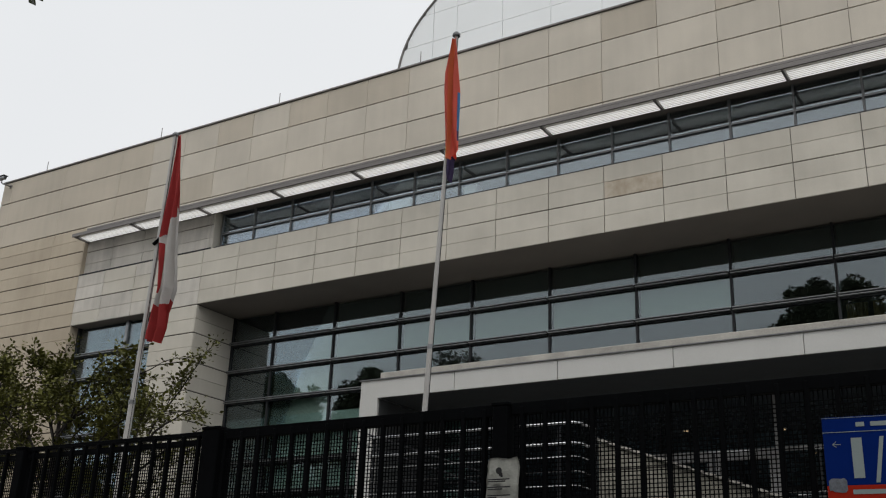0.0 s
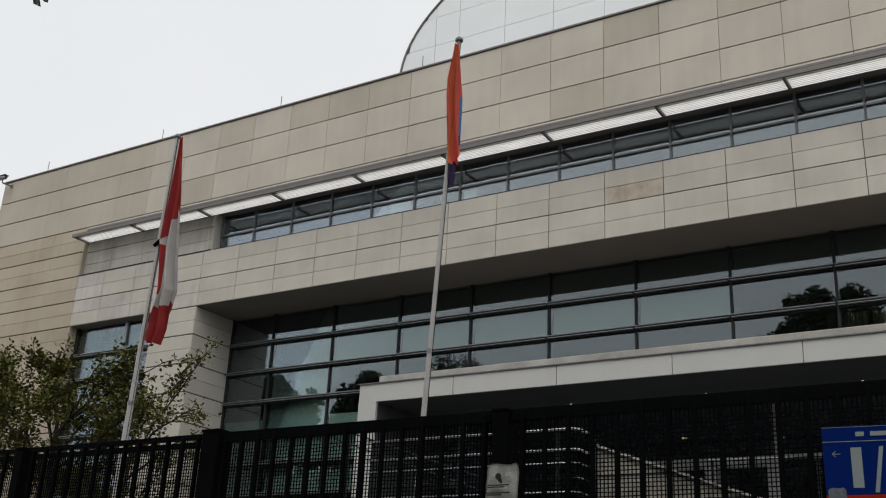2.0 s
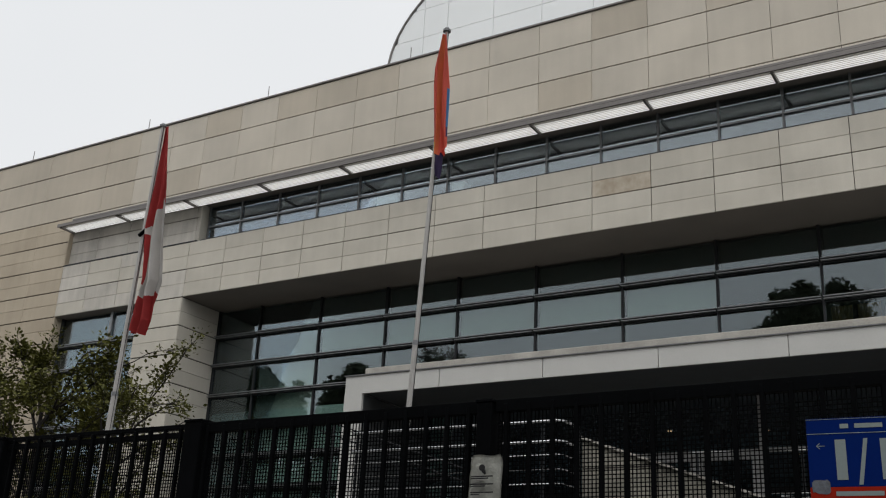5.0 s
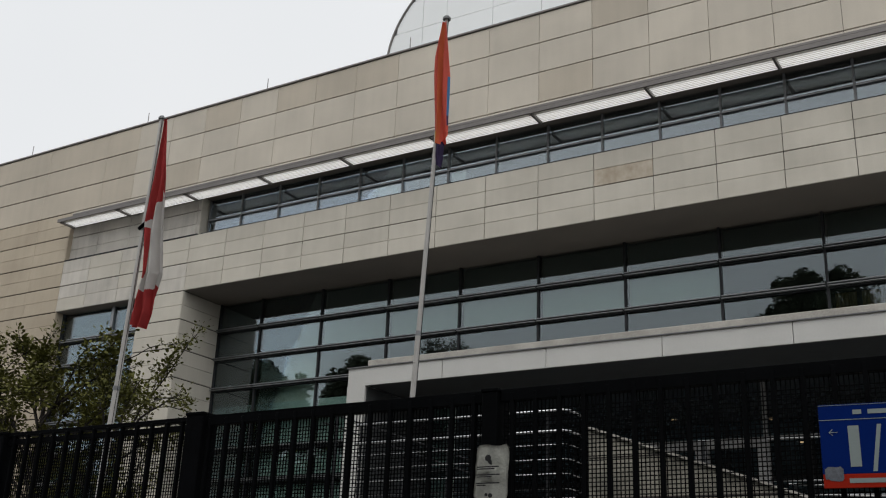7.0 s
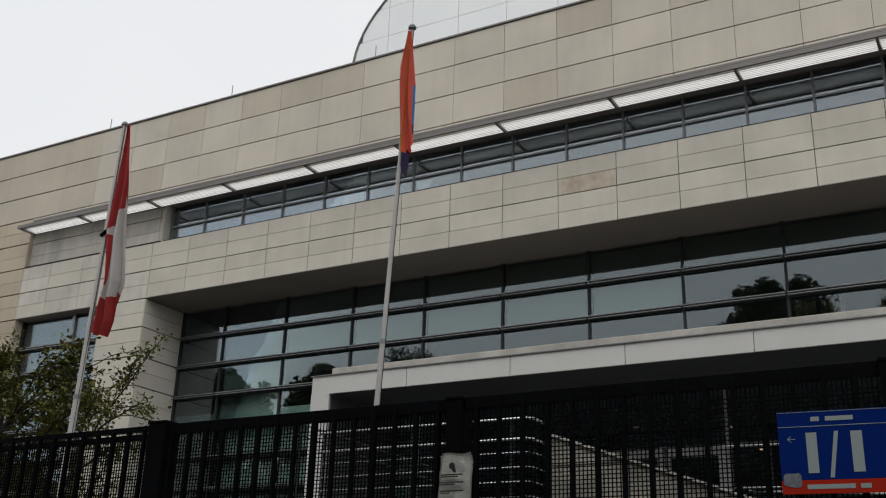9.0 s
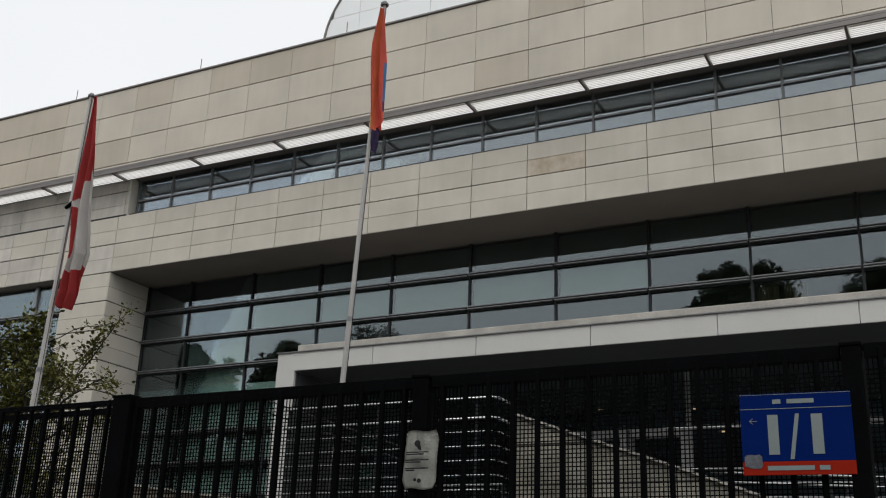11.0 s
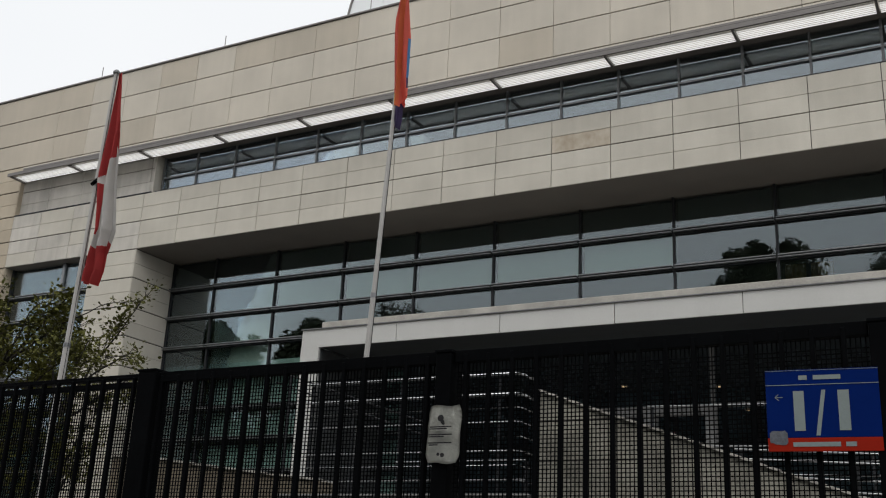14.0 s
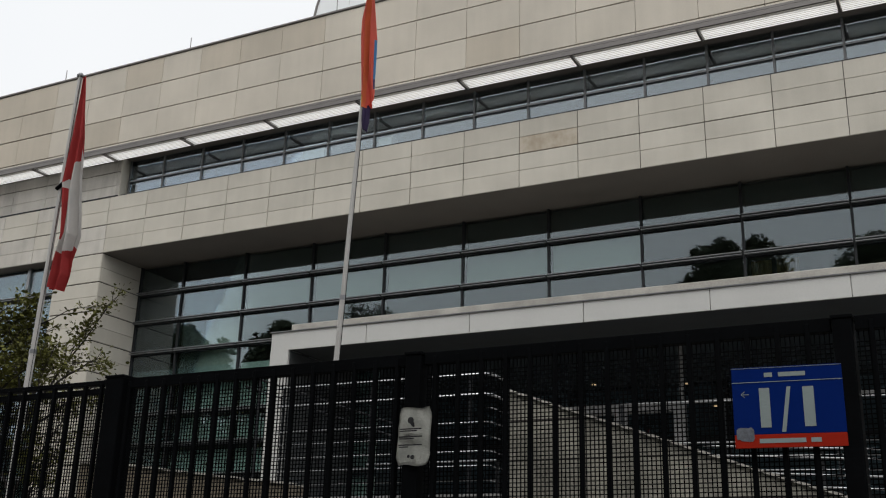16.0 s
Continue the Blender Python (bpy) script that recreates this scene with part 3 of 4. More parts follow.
def flagpole(base, top, k, label, joint, foot=0.0):
    ob = empty("flagpole", (base[0], base[1], 0))
    tagged(ob, label, "flagpole", "flagpoles behind the fence")
    b, t = Vector((0, 0, 0)), Vector((top[0] - base[0], top[1] - base[1], top[2]))

    def at(z):
        return b.lerp(t, z / top[2])
    if foot:
        # slim spigot in a dark ground sleeve
        tube("ground_sleeve", [at(0), at(foot)], 0.03, FRAME, ob, 12)
        tube("spigot", [at(foot), at(4.0)], 0.027, POLE, ob, 12)
    tube("lower_tube", [at(4.0 if foot else 0), at(joint)], [0.052 * k, 0.05 * k], POLE, ob, 16)
    tube("upper_tube", [at(joint), at(top[2])], [0.044 * k, 0.034 * k], POLE, ob, 16)
    tube("collar", [at(joint - 0.03), at(joint + 0.03)], 0.056 * k, FRAME_LIP, ob, 16)
    tube("truck", [at(top[2]), at(top[2] + 0.03)], 0.055, FRAME_GREY, ob, 16)
    tube("finial", [at(top[2] + 0.03), at(top[2] + 0.06)], [0.045, 0.03], FRAME_LIP, ob, 12)
    tube("base_plate", [(0, 0, 0), (0, 0, 0.03)], 0.2, FRAME_LIP, ob, 16)
    lines = [at(1.2) + Vector((0.07, -0.03, 0)), at(top[2]) + Vector((0.05, -0.03, 0))]
    tube("halyard", lines, 0.005, STEEL_BLACK, ob, 4)
    return ob


flagpole((-11.59, 10.5), (-11.33, 10.5, 9.12), 0.92, "white lacquered flagpole with a red and white flag", 4.78)
flagpole((-6.52, 10.5), (-6.07, 10.5, 9.42), 0.68, "white lacquered flagpole with a rainbow flag", 5.045, 3.38)

flag = empty("red_white_flag", (-11.285, 10.5, 9.1))
tagged(flag, "limp red and white flag hanging down its pole", "flag", "flags")


def red_white(u, v):
    edge = 0.39 + 0.16 * (0.5 - u)
    if v < edge:
        return 0
    if v < 0.71 + 0.07 * math.sin(3 * u + 0.2):
        return 0 if (u < 0.26 and 0.47 < v < 0.68) else 1
    return 0


cloth("cloth", flag, [(0.0, 0.02, 0.07, 0), (-0.35, 0.02, 0.13, 0), (-0.7, 0.02, 0.19, 0), (-1.05, 0.02, 0.25, 0), (-1.45, -0.01, 0.29, 0), (-1.8, -0.06, 0.32, 0),
                     (-2.2, -0.02, 0.36, 0), (-2.6, 0.0, 0.40, 0), (-2.8, -0.02, 0.33, 0), (-2.95, -0.02, 0.28, 0), (-3.2, -0.04, 0.28, 0), (-3.42, -0.06, 0.22, 0)],
      [RED, WHITE], red_white, folds=2.3, depth=0.1, seed=1.0)
tube("toggle", [(-0.14, -0.05, -1.85), (-0.02, -0.05, -1.78)], 0.03, STEEL_BLACK, flag, 6)

flag2 = empty("rainbow_flag", (-6.07, 10.42, 9.4))
tagged(flag2, "limp rainbow flag, orange-red outermost, hanging down its pole", "flag", "flags")


def rainbow(u, v):
    if v > 0.76:
        return 4
    if u > 0.93 and 0.3 < v < 0.55:
        return 3 if v < 0.5 else 4
    if u < 0.16 and v > 0.55:
        return 2
    return 1 if 0.25 < u < 0.5 or (v > 0.7 and u < 0.6) else 0


cloth("cloth", flag2, [(-0.06, -0.0, 0.04, 0), (-0.3, -0.04, 0.07, 0), (-0.6, -0.09, 0.10, 0), (-0.9, -0.10, 0.13, 0), (-1.2, -0.10, 0.13, 0), (-1.5, -0.09, 0.13, 0),
                      (-1.8, -0.09, 0.15, 0), (-1.85, -0.08, 0.14, 0), (-1.88, -0.03, 0.08, 0), (-2.05, -0.03, 0.08, 0), (-2.18, -0.01, 0.06, 0)],
      [SCARLET, ORANGE, YELLOW, BLUE, PURPLE], rainbow, folds=1.7, depth=0.1, seed=2.2)


# ---- trees ----
def tree(base, height, spread, leaves, size, label, seed, material=LEAF, trunk=0.12, group="", low=0.35, droop=0.0, levels=4, name="tree", radius=2.0, clump=1.3, bushy=1.0, bare=0.0, lobes=0):
    rnd = random.Random(seed)
    ob = empty(name, base)
    tagged(ob, label, "tree", group)
    bm = bmesh.new()
    tips = []

    def grow(p, d, length, r, level):
        pts, rad = [p.copy()], [r]
        for s in range(4):
            d = (d + Vector((rnd.uniform(-1, 1), rnd.uniform(-1, 1), rnd.uniform(-0.4, 0.9) - droop)) * 0.22).normalized()
            p = p + d * length / 4
            pts.append(p.copy())
            rad.append(r * (1 - 0.14 * (s + 1)))
            if level >= levels - 1:
                tips.append(p.copy())
        add_tube(bm, pts, rad, 6 if level < 2 else 4, cap=False)
        if level < levels:
            kids = 3 if level else 6
            for k in range(kids):
                a = rnd.uniform(0, 6.283)
                out = Vector((math.cos(a) * spread, math.sin(a) * spread, rnd.uniform(0.25, 0.9)))
                q = pts[rnd.choice((2, 3, 4, 4))] if level else pts[-1].lerp(pts[1], rnd.uniform(0, 1 - low))
                grow(q, (d * 0.5 + out).normalized(), length * rnd.uniform(0.55, 0.8), r * 0.55, level + 1)

    grow(Vector((0, 0, 0)), Vector((0.02, 0, 1)), height * 0.45, trunk, 0)
    tp = np.array([list(t) for t in tips])
    kz = (height - size) / tp[:, 2].max()
    kr = radius / np.percentile(np.hypot(tp[:, 0], tp[:, 1]), 92)
    for v in bm.verts:
        f = min(1.0, v.co.z / (height * 0.25))
        v.co = (v.co.x * (1 + (kr - 1) * f), v.co.y * (1 + (kr - 1) * f), v.co.z * kz)
    tips = [(x * kr, y * kr, z * kz) for x, y, z in tp]
    link("trunk", bm, BARK, ob, smooth=True)
    n = leaves
    tips = [t for t in tips if rnd.random() < bushy and t[2] > height * bare]
    pos = np.array([tips[rnd.randrange(len(tips))] for _ in range(n)])
    rs = np.random.RandomState(seed)
    pos = pos + rs.normal(0, size * clump, (n, 3))
    if lobes:
        # rounded, uneven crown out of many leafy lobes
        a = rs.normal(0, 1, (lobes, 3))
        a[:, 2] = np.abs(a[:, 2]) * 1.1 - 0.35
        a /= np.linalg.norm(a, axis=1)[:, None]
        mid = a * rs.uniform(0.3, 1.0, (lobes, 1)) * [radius, radius, height * 0.22] + [0, 0, height * 0.74]
        pick = rs.randint(0, lobes, n)
        ball = rs.normal(0, 1, (n, 3))
        ball /= np.linalg.norm(ball, axis=1)[:, None]
        pos = mid[pick] + ball * rs.uniform(0.3, 1.15, (n, 1)) * (radius * rs.uniform(0.12, 0.27, lobes))[pick][:, None]
        pos[:, 2] *= height / pos[:, 2].max()
    a = rs.normal(0, 1, (n, 3))
    a /= np.linalg.norm(a, axis=1)[:, None]
    b = np.cross(a, rs.normal(0, 1, (n, 3)))
    b /= np.linalg.norm(b, axis=1)[:, None]
    s = size * rs.uniform(0.6, 1.3, (n, 1))
    fold = np.cross(a, b) * s * 0.18
    verts = np.stack([pos - a * s * 0.6, pos + b * s * 0.32 + fold, pos + a * s * 0.6, pos - b * s * 0.32 + fold], 1).reshape(-1, 3)
    me = bpy.data.meshes.new("crown")
    idx = np.arange(n)[:, None] * 4
    me.from_pydata(verts.tolist(), [], np.concatenate([idx + [0, 1, 2], idx + [0, 2, 3]]).tolist())
    me.materials.append(material)
    crown = new("crown", me)
    crown.parent = ob
    return ob


def garden_tree(base, height, trunk, limbs, label, seed, leaf=0.074):
    """A slender tree: each limb is (height on the trunk, tip x, tip y, tip z, bow, side twigs); leaves sit in small tufts on the twigs."""
    rnd = random.Random(seed)
    ob = empty("garden_tree", base)
    tagged(ob, label, "tree", "garden trees")
    bm = bmesh.new()
    tufts = []

    def stem(z):
        return Vector((0.12 * math.sin(z * 0.7 + seed), 0.1 * math.sin(z * 0.9), z))

    def branch(p, d, length, r, level):
        pts = [p.copy()]
        for s in range(4):
            d = (d + Vector((rnd.uniform(-1, 1), rnd.uniform(-1, 1), rnd.uniform(-0.6, 0.8))) * 0.3).normalized()
            p = p + d * length / 4
            pts.append(p.copy())
            if s > 0 and rnd.random() < 0.75:
                tufts.append((p.copy(), d.copy()))
        add_tube(bm, pts, [r, r * 0.9, r * 0.75, r * 0.6, r * 0.4], 4, cap=False)
        if level:
            for k in range(2):
                q = pts[rnd.choice((1, 2, 3))]
                out = Vector((rnd.uniform(-1, 1), rnd.uniform(-1, 1), rnd.uniform(-0.5, 0.8)))
                branch(q, (d + out).normalized(), length * rnd.uniform(0.45, 0.75), r * 0.6, level - 1)

    add_tube(bm, [stem(height * k / 8) for k in range(9)], [trunk * (1 - 0.08 * k) for k in range(9)], 8, cap=False)
    for z0, x, y, z1, bow, n in limbs:
        a, c = stem(z0), Vector((x, y, z1))
        mid = a.lerp(c, 0.5) + Vector((0, 0, bow))
        pts = []
        for k in range(10):
            f = k / 9
            p = a * (1 - f) ** 2 + mid * 2 * f * (1 - f) + c * f * f
            pts.append(p + Vector((rnd.uniform(-1, 1), rnd.uniform(-1, 1), rnd.uniform(-1, 1))) * 0.035 * (k > 0))
        add_tube(bm, pts, [0.034 - 0.0028 * k for k in range(10)], 5, cap=False)
        tufts.append((pts[-1], (pts[-1] - pts[-2]).normalized()))
        for k in range(n):
            f = rnd.uniform(0.3, 1.0)
            i = min(8, int(f * 9))
            d = (pts[i + 1] - pts[i]).normalized()
            out = Vector((rnd.uniform(-1, 1), rnd.uniform(-1, 1), rnd.uniform(-0.7, 0.9)))
            branch(pts[i].lerp(pts[i + 1], rnd.random()), (d * 0.8 + out).normalized(), rnd.uniform(0.35, 0.8), 0.012, 1)
    link("trunk", bm, BARK, ob, smooth=True)
    verts, faces = [], []
    for p, d in tufts:
        for k in range(rnd.randint(7, 12)):
            o = Vector((rnd.gauss(0, 1), rnd.gauss(0, 1), rnd.gauss(-0.1, 0.7)))
            a = (o.normalized() + d * 0.4).normalized()
            s = leaf * rnd.uniform(0.65, 1.25)
            q = p + o * 0.07
            w = a.cross(Vector((rnd.gauss(0, 0.5), rnd.gauss(0, 0.5), 1))).normalized() * s * 0.34
            up = a.cross(w).normalized() * s * 0.08
            i = len(verts)
            verts += [q, q + a * s * 0.35 + w + up, q + a * s * 0.75 + w * 0.8 + up, q + a * s, q + a * s * 0.75 - w * 0.8 + up, q + a * s * 0.35 - w + up]
            faces += [(i, i + 1, i + 2, i + 3), (i, i + 3, i + 4, i + 5)]
    me = bpy.data.meshes.new("crown")
    me.from_pydata([tuple(v) for v in verts], [], faces)
    me.materials.append(LEAF)
    crown = new("crown", me)
    crown.parent = ob
    return ob


garden_tree((-18.75, 15.0, 0), 6.0, 0.11, [
    (5.2, -1.4, 0.2, 7.5, 0.1, 14), (4.6, -2.7, -0.4, 7.6, 0.2, 16), (5.6, -1.1, 0.6, 7.2, 0.1, 12), (4.2, -2.6, 0.5, 6.8, 0.2, 15), (3.8, -2.2, -0.7, 5.9, 0.2, 15),
    (5.5, 2.2, 0.0, 7.4, 0.1, 5), (5.3, 1.5, -0.4, 6.95, 0.1, 6), (5.6, 2.5, 0.4, 7.05, 0.25, 5), (4.7, 1.9, 0.5, 6.1, 0.1, 14), (4.3, 2.6, -0.5, 5.7, 0.15, 15),
    (5.0, 0.5, 0.9, 6.7, 0.1, 12), (4.4, 0.8, -0.9, 6.2, 0.1, 13), (4.0, -0.9, -0.9, 6.1, 0.15, 14), (3.6, 1.3, 0.8, 5.4, 0.1, 12), (3.4, -1.5, 0.8, 5.2, 0.1, 10)],
            "slender garden tree with dark limbs and brownish-green leaf tufts", 11, 0.098)
garden_tree((-16.35, 14.7, 0), 5.0, 0.06, [
    (4.6, 1.75, 0.2, 6.85, -0.1, 5), (4.5, 2.3, -0.2, 5.75, 0.6, 6), (4.2, 1.8, 0.4, 5.45, 0.3, 6), (4.7, 1.1, -0.3, 6.1, 0.1, 5), (4.9, -0.6, 0.2, 6.2, 0.1, 9), (4.0, 0.9, -0.4, 5.2, 0.1, 5),
    (3.2, 1.0, 0.2, 4.7, 0.1, 6), (2.9, -0.8, 0.1, 4.5, 0.1, 7), (2.6, 1.5, -0.2, 4.2, 0.1, 6), (2.4, 0.3, 0.3, 3.7, 0.1, 7), (2.2, -1.3, 0.0, 3.6, 0.1, 8)],
            "thin young garden tree with sparse leaf tufts on arching twigs", 5)
garden_tree((-23.2, 15.6, 0), 6.4, 0.11, [
    (5.2, 1.4, -0.3, 7.6, 0.1, 15), (4.6, 1.6, 0.3, 7.2, 0.1, 13), (4.0, 1.5, -0.4, 6.2, 0.1, 13), (5.4, -1.2, 0.2, 8.2, 0.1, 12), (4.4, -1.8, -0.3, 7.0, 0.2, 12), (5.6, 0.3, 0.6, 7.7, 0.0, 12), (3.6, 0.8, 0.7, 5.4, 0.1, 9)],
            "slender garden tree with dark limbs and brownish-green leaf tufts", 4, 0.098)

# trees of the park across the street
# x -16, -28 and 4 are unseen fillers that keep low sky out
for k, (x, y, h, rad, n, s) in enumerate(((-10.8, -13, 20.75, 4.6, 60000, 0.22), (-3.0, -14.5, 20.6, 3.6, 36000, 0.22), (-22, -15, 15, 4.5, 12000, 0.4), (-34, -14, 19.6, 3.5, 22000, 0.22),
                                          (-41, -15, 19.7, 3.5, 20000, 0.3), (-50, -15, 20, 4, 9000, 0.5), (-16, -17, 14, 5, 9000, 0.45), (-28, -17, 14.5, 5, 9000, 0.45),
                                          (4, -17, 13, 5, 9000, 0.45), (13, -18, 15, 5, 8000, 0.5), (24, -16, 17, 5, 8000, 0.5))):
    tree((x, y, 0), h, 0.9, n, s, "tall dark green park tree across the street", 30 + k, LEAF_DARK, 0.35, "park trees", low=0.3, name="park_tree", radius=rad, clump=2.2, lobes=80)


# dense unseen planting at the park's far side, added to block low sky
rs = np.random.RandomState(77)
n = 34000
pos = rs.uniform((-110, -40, 0), (90, -32, 1), (n, 3))
pos[:, 2] = rs.uniform(0, 1, n) ** 0.8 * (16.5 + 2.0 * np.sin(pos[:, 0] * 0.23) + 1.5 * np.sin(pos[:, 0] * 0.61))
a = rs.normal(0, 1, (n, 3))
a *= 1.1 / np.linalg.norm(a, axis=1)[:, None]
b = np.cross(a, rs.normal(0, 1, (n, 3)))
b *= 0.7 / np.linalg.norm(b, axis=1)[:, None]
me = bpy.data.meshes.new("unseen_woods")
idx = np.arange(n)[:, None] * 4
me.from_pydata(np.stack([pos - a, pos + b, pos + a, pos - b], 1).reshape(-1, 3).tolist(), [], (idx + [0, 1, 2, 3]).tolist())
me.materials.append(LEAF_DARK)
tagged(new("unseen_woods", me), "dense unseen dark green planting added to block low sky light", "woods", kind="stuff")


# branch of a street tree that hangs over the pavement
def street_tree():
    ob = empty("street_tree", (-9.5, 1.2, 0))
    tagged(ob, "street tree with a leafy branch over the pavement", "tree")
    rnd = random.Random(8)
    bm = bmesh.new()
    add_tube(bm, [(0, 0, 0), (0.1, 0.05, 2.5), (0.0, 0.1, 5.0), (-0.3, 0.0, 7.5), (-0.5, 0, 10)], [0.2, 0.17, 0.14, 0.1, 0.04], 10)
    add_tube(bm, [(0.0, 0.1, 5.0), (1.0, 0.9, 6.2), (2.4, 1.9, 6.75), (3.5, 2.6, 6.5), (3.8, 2.78, 6.2)], [0.08, 0.06, 0.035, 0.015, 0.006], 7)
    for k in range(8):
        a = k * 0.8
        add_tube(bm, [(-0.2, 0.05, 6 + k * 0.4), (-0.6 + 1.2 * math.cos(a), 1.2 * math.sin(a) - 0.3, 7 + k * 0.4)], [0.05, 0.015], 5)
    part("trunk", bm, BARK, ob, smooth=True)
    pts = []
    for k in range(110):
        s = rnd.random() ** 0.5
        p = Vector((2.6, 2.0, 6.8)).lerp(Vector((3.82, 2.8, 6.12)), s) + Vector((rnd.gauss(0, 0.09), rnd.gauss(0, 0.09), rnd.gauss(0.05, 0.07)))
        pts.append(p)
    for k in range(5000):
        d = Vector((rnd.gauss(0, 1), rnd.gauss(0, 1), rnd.gauss(0, 1))).normalized() * rnd.random() ** 0.4
        pts.append(Vector((-0.7 + 1.5 * d.x, -0.4 + 1.6 * d.y, 8.6 + 2.0 * d.z)))
    bm = bmesh.new()
    for p in pts:
        a = Vector((rnd.gauss(0, 1), rnd.gauss(0, 1), rnd.gauss(-0.4, 1))).normalized()
        b = a.cross(Vector((rnd.gauss(0, 1), rnd.gauss(0, 1), rnd.gauss(0, 1)))).normalized()
        v = [bm.verts.new(q) for q in (p - a * 0.055, p + b * 0.03, p + a * 0.055, p - b * 0.03)]
        bm.faces.new(v)
    part("crown", bm, LEAF_DARK, ob)


street_tree()


# ---- fence ----
def fence_panel(x0, x1, first, slot=False):
    ob = empty("fence_panel", (x0, 0, 0))
    ob.parent = fence
    w = x1 - x0
    box("top_rail", 0, w, -0.03, 0.03, 3.03 if slot else 2.99, 3.065, STEEL_BLACK, ob, 0.003)
    if slot:
        box("second_rail", 0, w, -0.02, 0.02, 2.965, 3.008, STEEL_BLACK, ob, 0.003)
    box("bottom_rail", 0, w, -0.03, 0.03, 0.18, 0.25, STEEL_BLACK, ob, 0.003)
    x = first - x0
    while x < w:
        piece("picket", 0.026, 0.032, 2.86, (x - 0.013, -0.036, 0.18), STEEL_BLACK, ob)
        x += 0.159
    bm = bmesh.new()
    p = 0.0252
    for k in range(int(w / p)):
        x = p * (k + 0.5)
        add_box(bm, x - 0.0029, x + 0.0029, 0.0, 0.006, 0.25, 2.995)
    for k in range(int(2.72 / p)):
        z = 0.26 + p * k
        add_box(bm, 0, w, 0.006, 0.012, z - 0.0029, z + 0.0029)
    m = link("wire_mesh", bm, STEEL_BLACK, ob)
    m["kind"] = "stuff"


def fence_post(x, w, z1, label):
    ob = empty("fence_post", (x, 0, 0))
    ob.parent = fence
    box("shaft", -w / 2, w / 2, -0.06, 0.1, 0.02, z1 - 0.02, STEEL_BLACK, ob, 0.008)
    box("cap", -w / 2 - 0.006, w / 2 + 0.006, -0.066, 0.106, z1 - 0.02, z1, STEEL_BLACK, ob, 0.004)
    box("foot_plate", -w / 2 - 0.05, w / 2 + 0.05, -0.1, 0.14, 0, 0.02, STEEL_BLACK, ob)


fence = empty("street_fence", (0, FENCE, 0))
tagged(fence, "black steel picket fence backed with fine wire mesh", "fence")
fence_panel(-9.5, -7.42, -9.47, True)
fence_panel(-7.28, -5.25, -7.2, True)
fence_panel(-5.03, -2.72, -5.012)
fence_panel(-2.59, -0.17, -2.515)
fence_panel(-0.05, 2.4, 0.03)
for x, w, z in ((-9.58, 0.1, 3.08), (-7.35, 0.1, 3.07), (-5.14, 0.17, 3.09), (-2.655, 0.11, 3.07), (-0.11, 0.1, 3.07), (2.46, 0.1, 3.07)):
    fence_post(x, w, z, "black square steel fence post with a flat cap")


# ---- street sign ----
def street_sign():
    ob = empty("street_sign", (-0.684, FENCE - 0.11, 2.386))
    ob.rotation_euler = (0, 0, radians(4.5))
    tagged(ob, "blue and red enamel address plate fixed to the fence", "sign")
    W, Hh = 0.555, 0.425
    red = 0.07
    bm = bmesh.new()
    add_box(bm, 0, W, 0, 0.012, red, Hh, 0.002)
    part("blue_plate", bm, SIGN_BLUE, ob)
    bm = bmesh.new()
    add_box(bm, 0, W, 0, 0.012, 0, red - 0.0005, 0.002)
    part("red_plate", bm, SIGN_RED, ob)

    def bar(name, x0, x1, z0, z1, lean=0.0):
        bm = bmesh.new()
        add_box(bm, x0, x1, -0.002, 0.001, z0, z1)
        for v in bm.verts:
            v.co.x += lean * (v.co.z - z0)
        part(name, bm, SIGN_WHITE, ob)
    bar("rule", 0.0, W, Hh - 0.006, Hh - 0.004)
    bar("rule", 0.0, W, 0.343, 0.346)
    bar("print_bar", 0.168, 0.21, 0.37, 0.393)
    bar("print_bar", 0.24, 0.375, 0.37, 0.393)
    bar("numeral_bar", 0.137, 0.19, 0.105, 0.312)
    bar("numeral_bar", 0.24, 0.26, 0.08, 0.315, 0.16)
    bar("numeral_bar", 0.355, 0.41, 0.105, 0.312)
    bar("print_bar", 0.125, 0.355, 0.024, 0.047)
    bar("print_bar", 0.38, 0.43, 0.024, 0.047)
    bar("arrow_shaft", 0.045, 0.085, 0.279, 0.282)
    for s in (-1, 1):
        bm = bmesh.new()
        add_box(bm, 0.0, 0.024, -0.002, 0.001, -0.0015, 0.0015)
        bmesh.ops.rotate(bm, cent=(0, 0, 0), matrix=Matrix.Rotation(s * radians(40), 3, "Y"), verts=bm.verts)
        bmesh.ops.translate(bm, vec=(0.045, 0, 0.2805), verts=bm.verts)
        part("arrow_head", bm, SIGN_WHITE, ob)
    rnd = random.Random(3)
    bm = bmesh.new()
    ring = []
    for k in range(18):
        a = 6.283 * k / 18
        ring.append(bm.verts.new((0.057 + 0.047 * math.copysign(abs(math.cos(a)) ** 0.5, math.cos(a)) * rnd.uniform(0.85, 1.1), -0.0025, 0.072 + 0.036 * math.copysign(abs(math.sin(a)) ** 0.5, math.sin(a)) * rnd.uniform(0.8, 1.15))))
    bm.faces.new(ring)
    ext = bmesh.ops.extrude_face_region(bm, geom=bm.faces[:])
    bmesh.ops.translate(bm, vec=(0, 0.002, 0), verts=[v for v in ext["geom"] if isinstance(v, bmesh.types.BMVert)])
    bmesh.ops.recalc_face_normals(bm, faces=bm.faces[:])
    part("torn_sticker", bm, PAPER_OLD, ob, "torn grey sticker remains")
    for x in (0.1, 0.45):
        box("clamp", x - 0.015, x + 0.015, 0.012, 0.05 if x < 0.2 else 0.03, 0.1, 0.32, FRAME, ob)


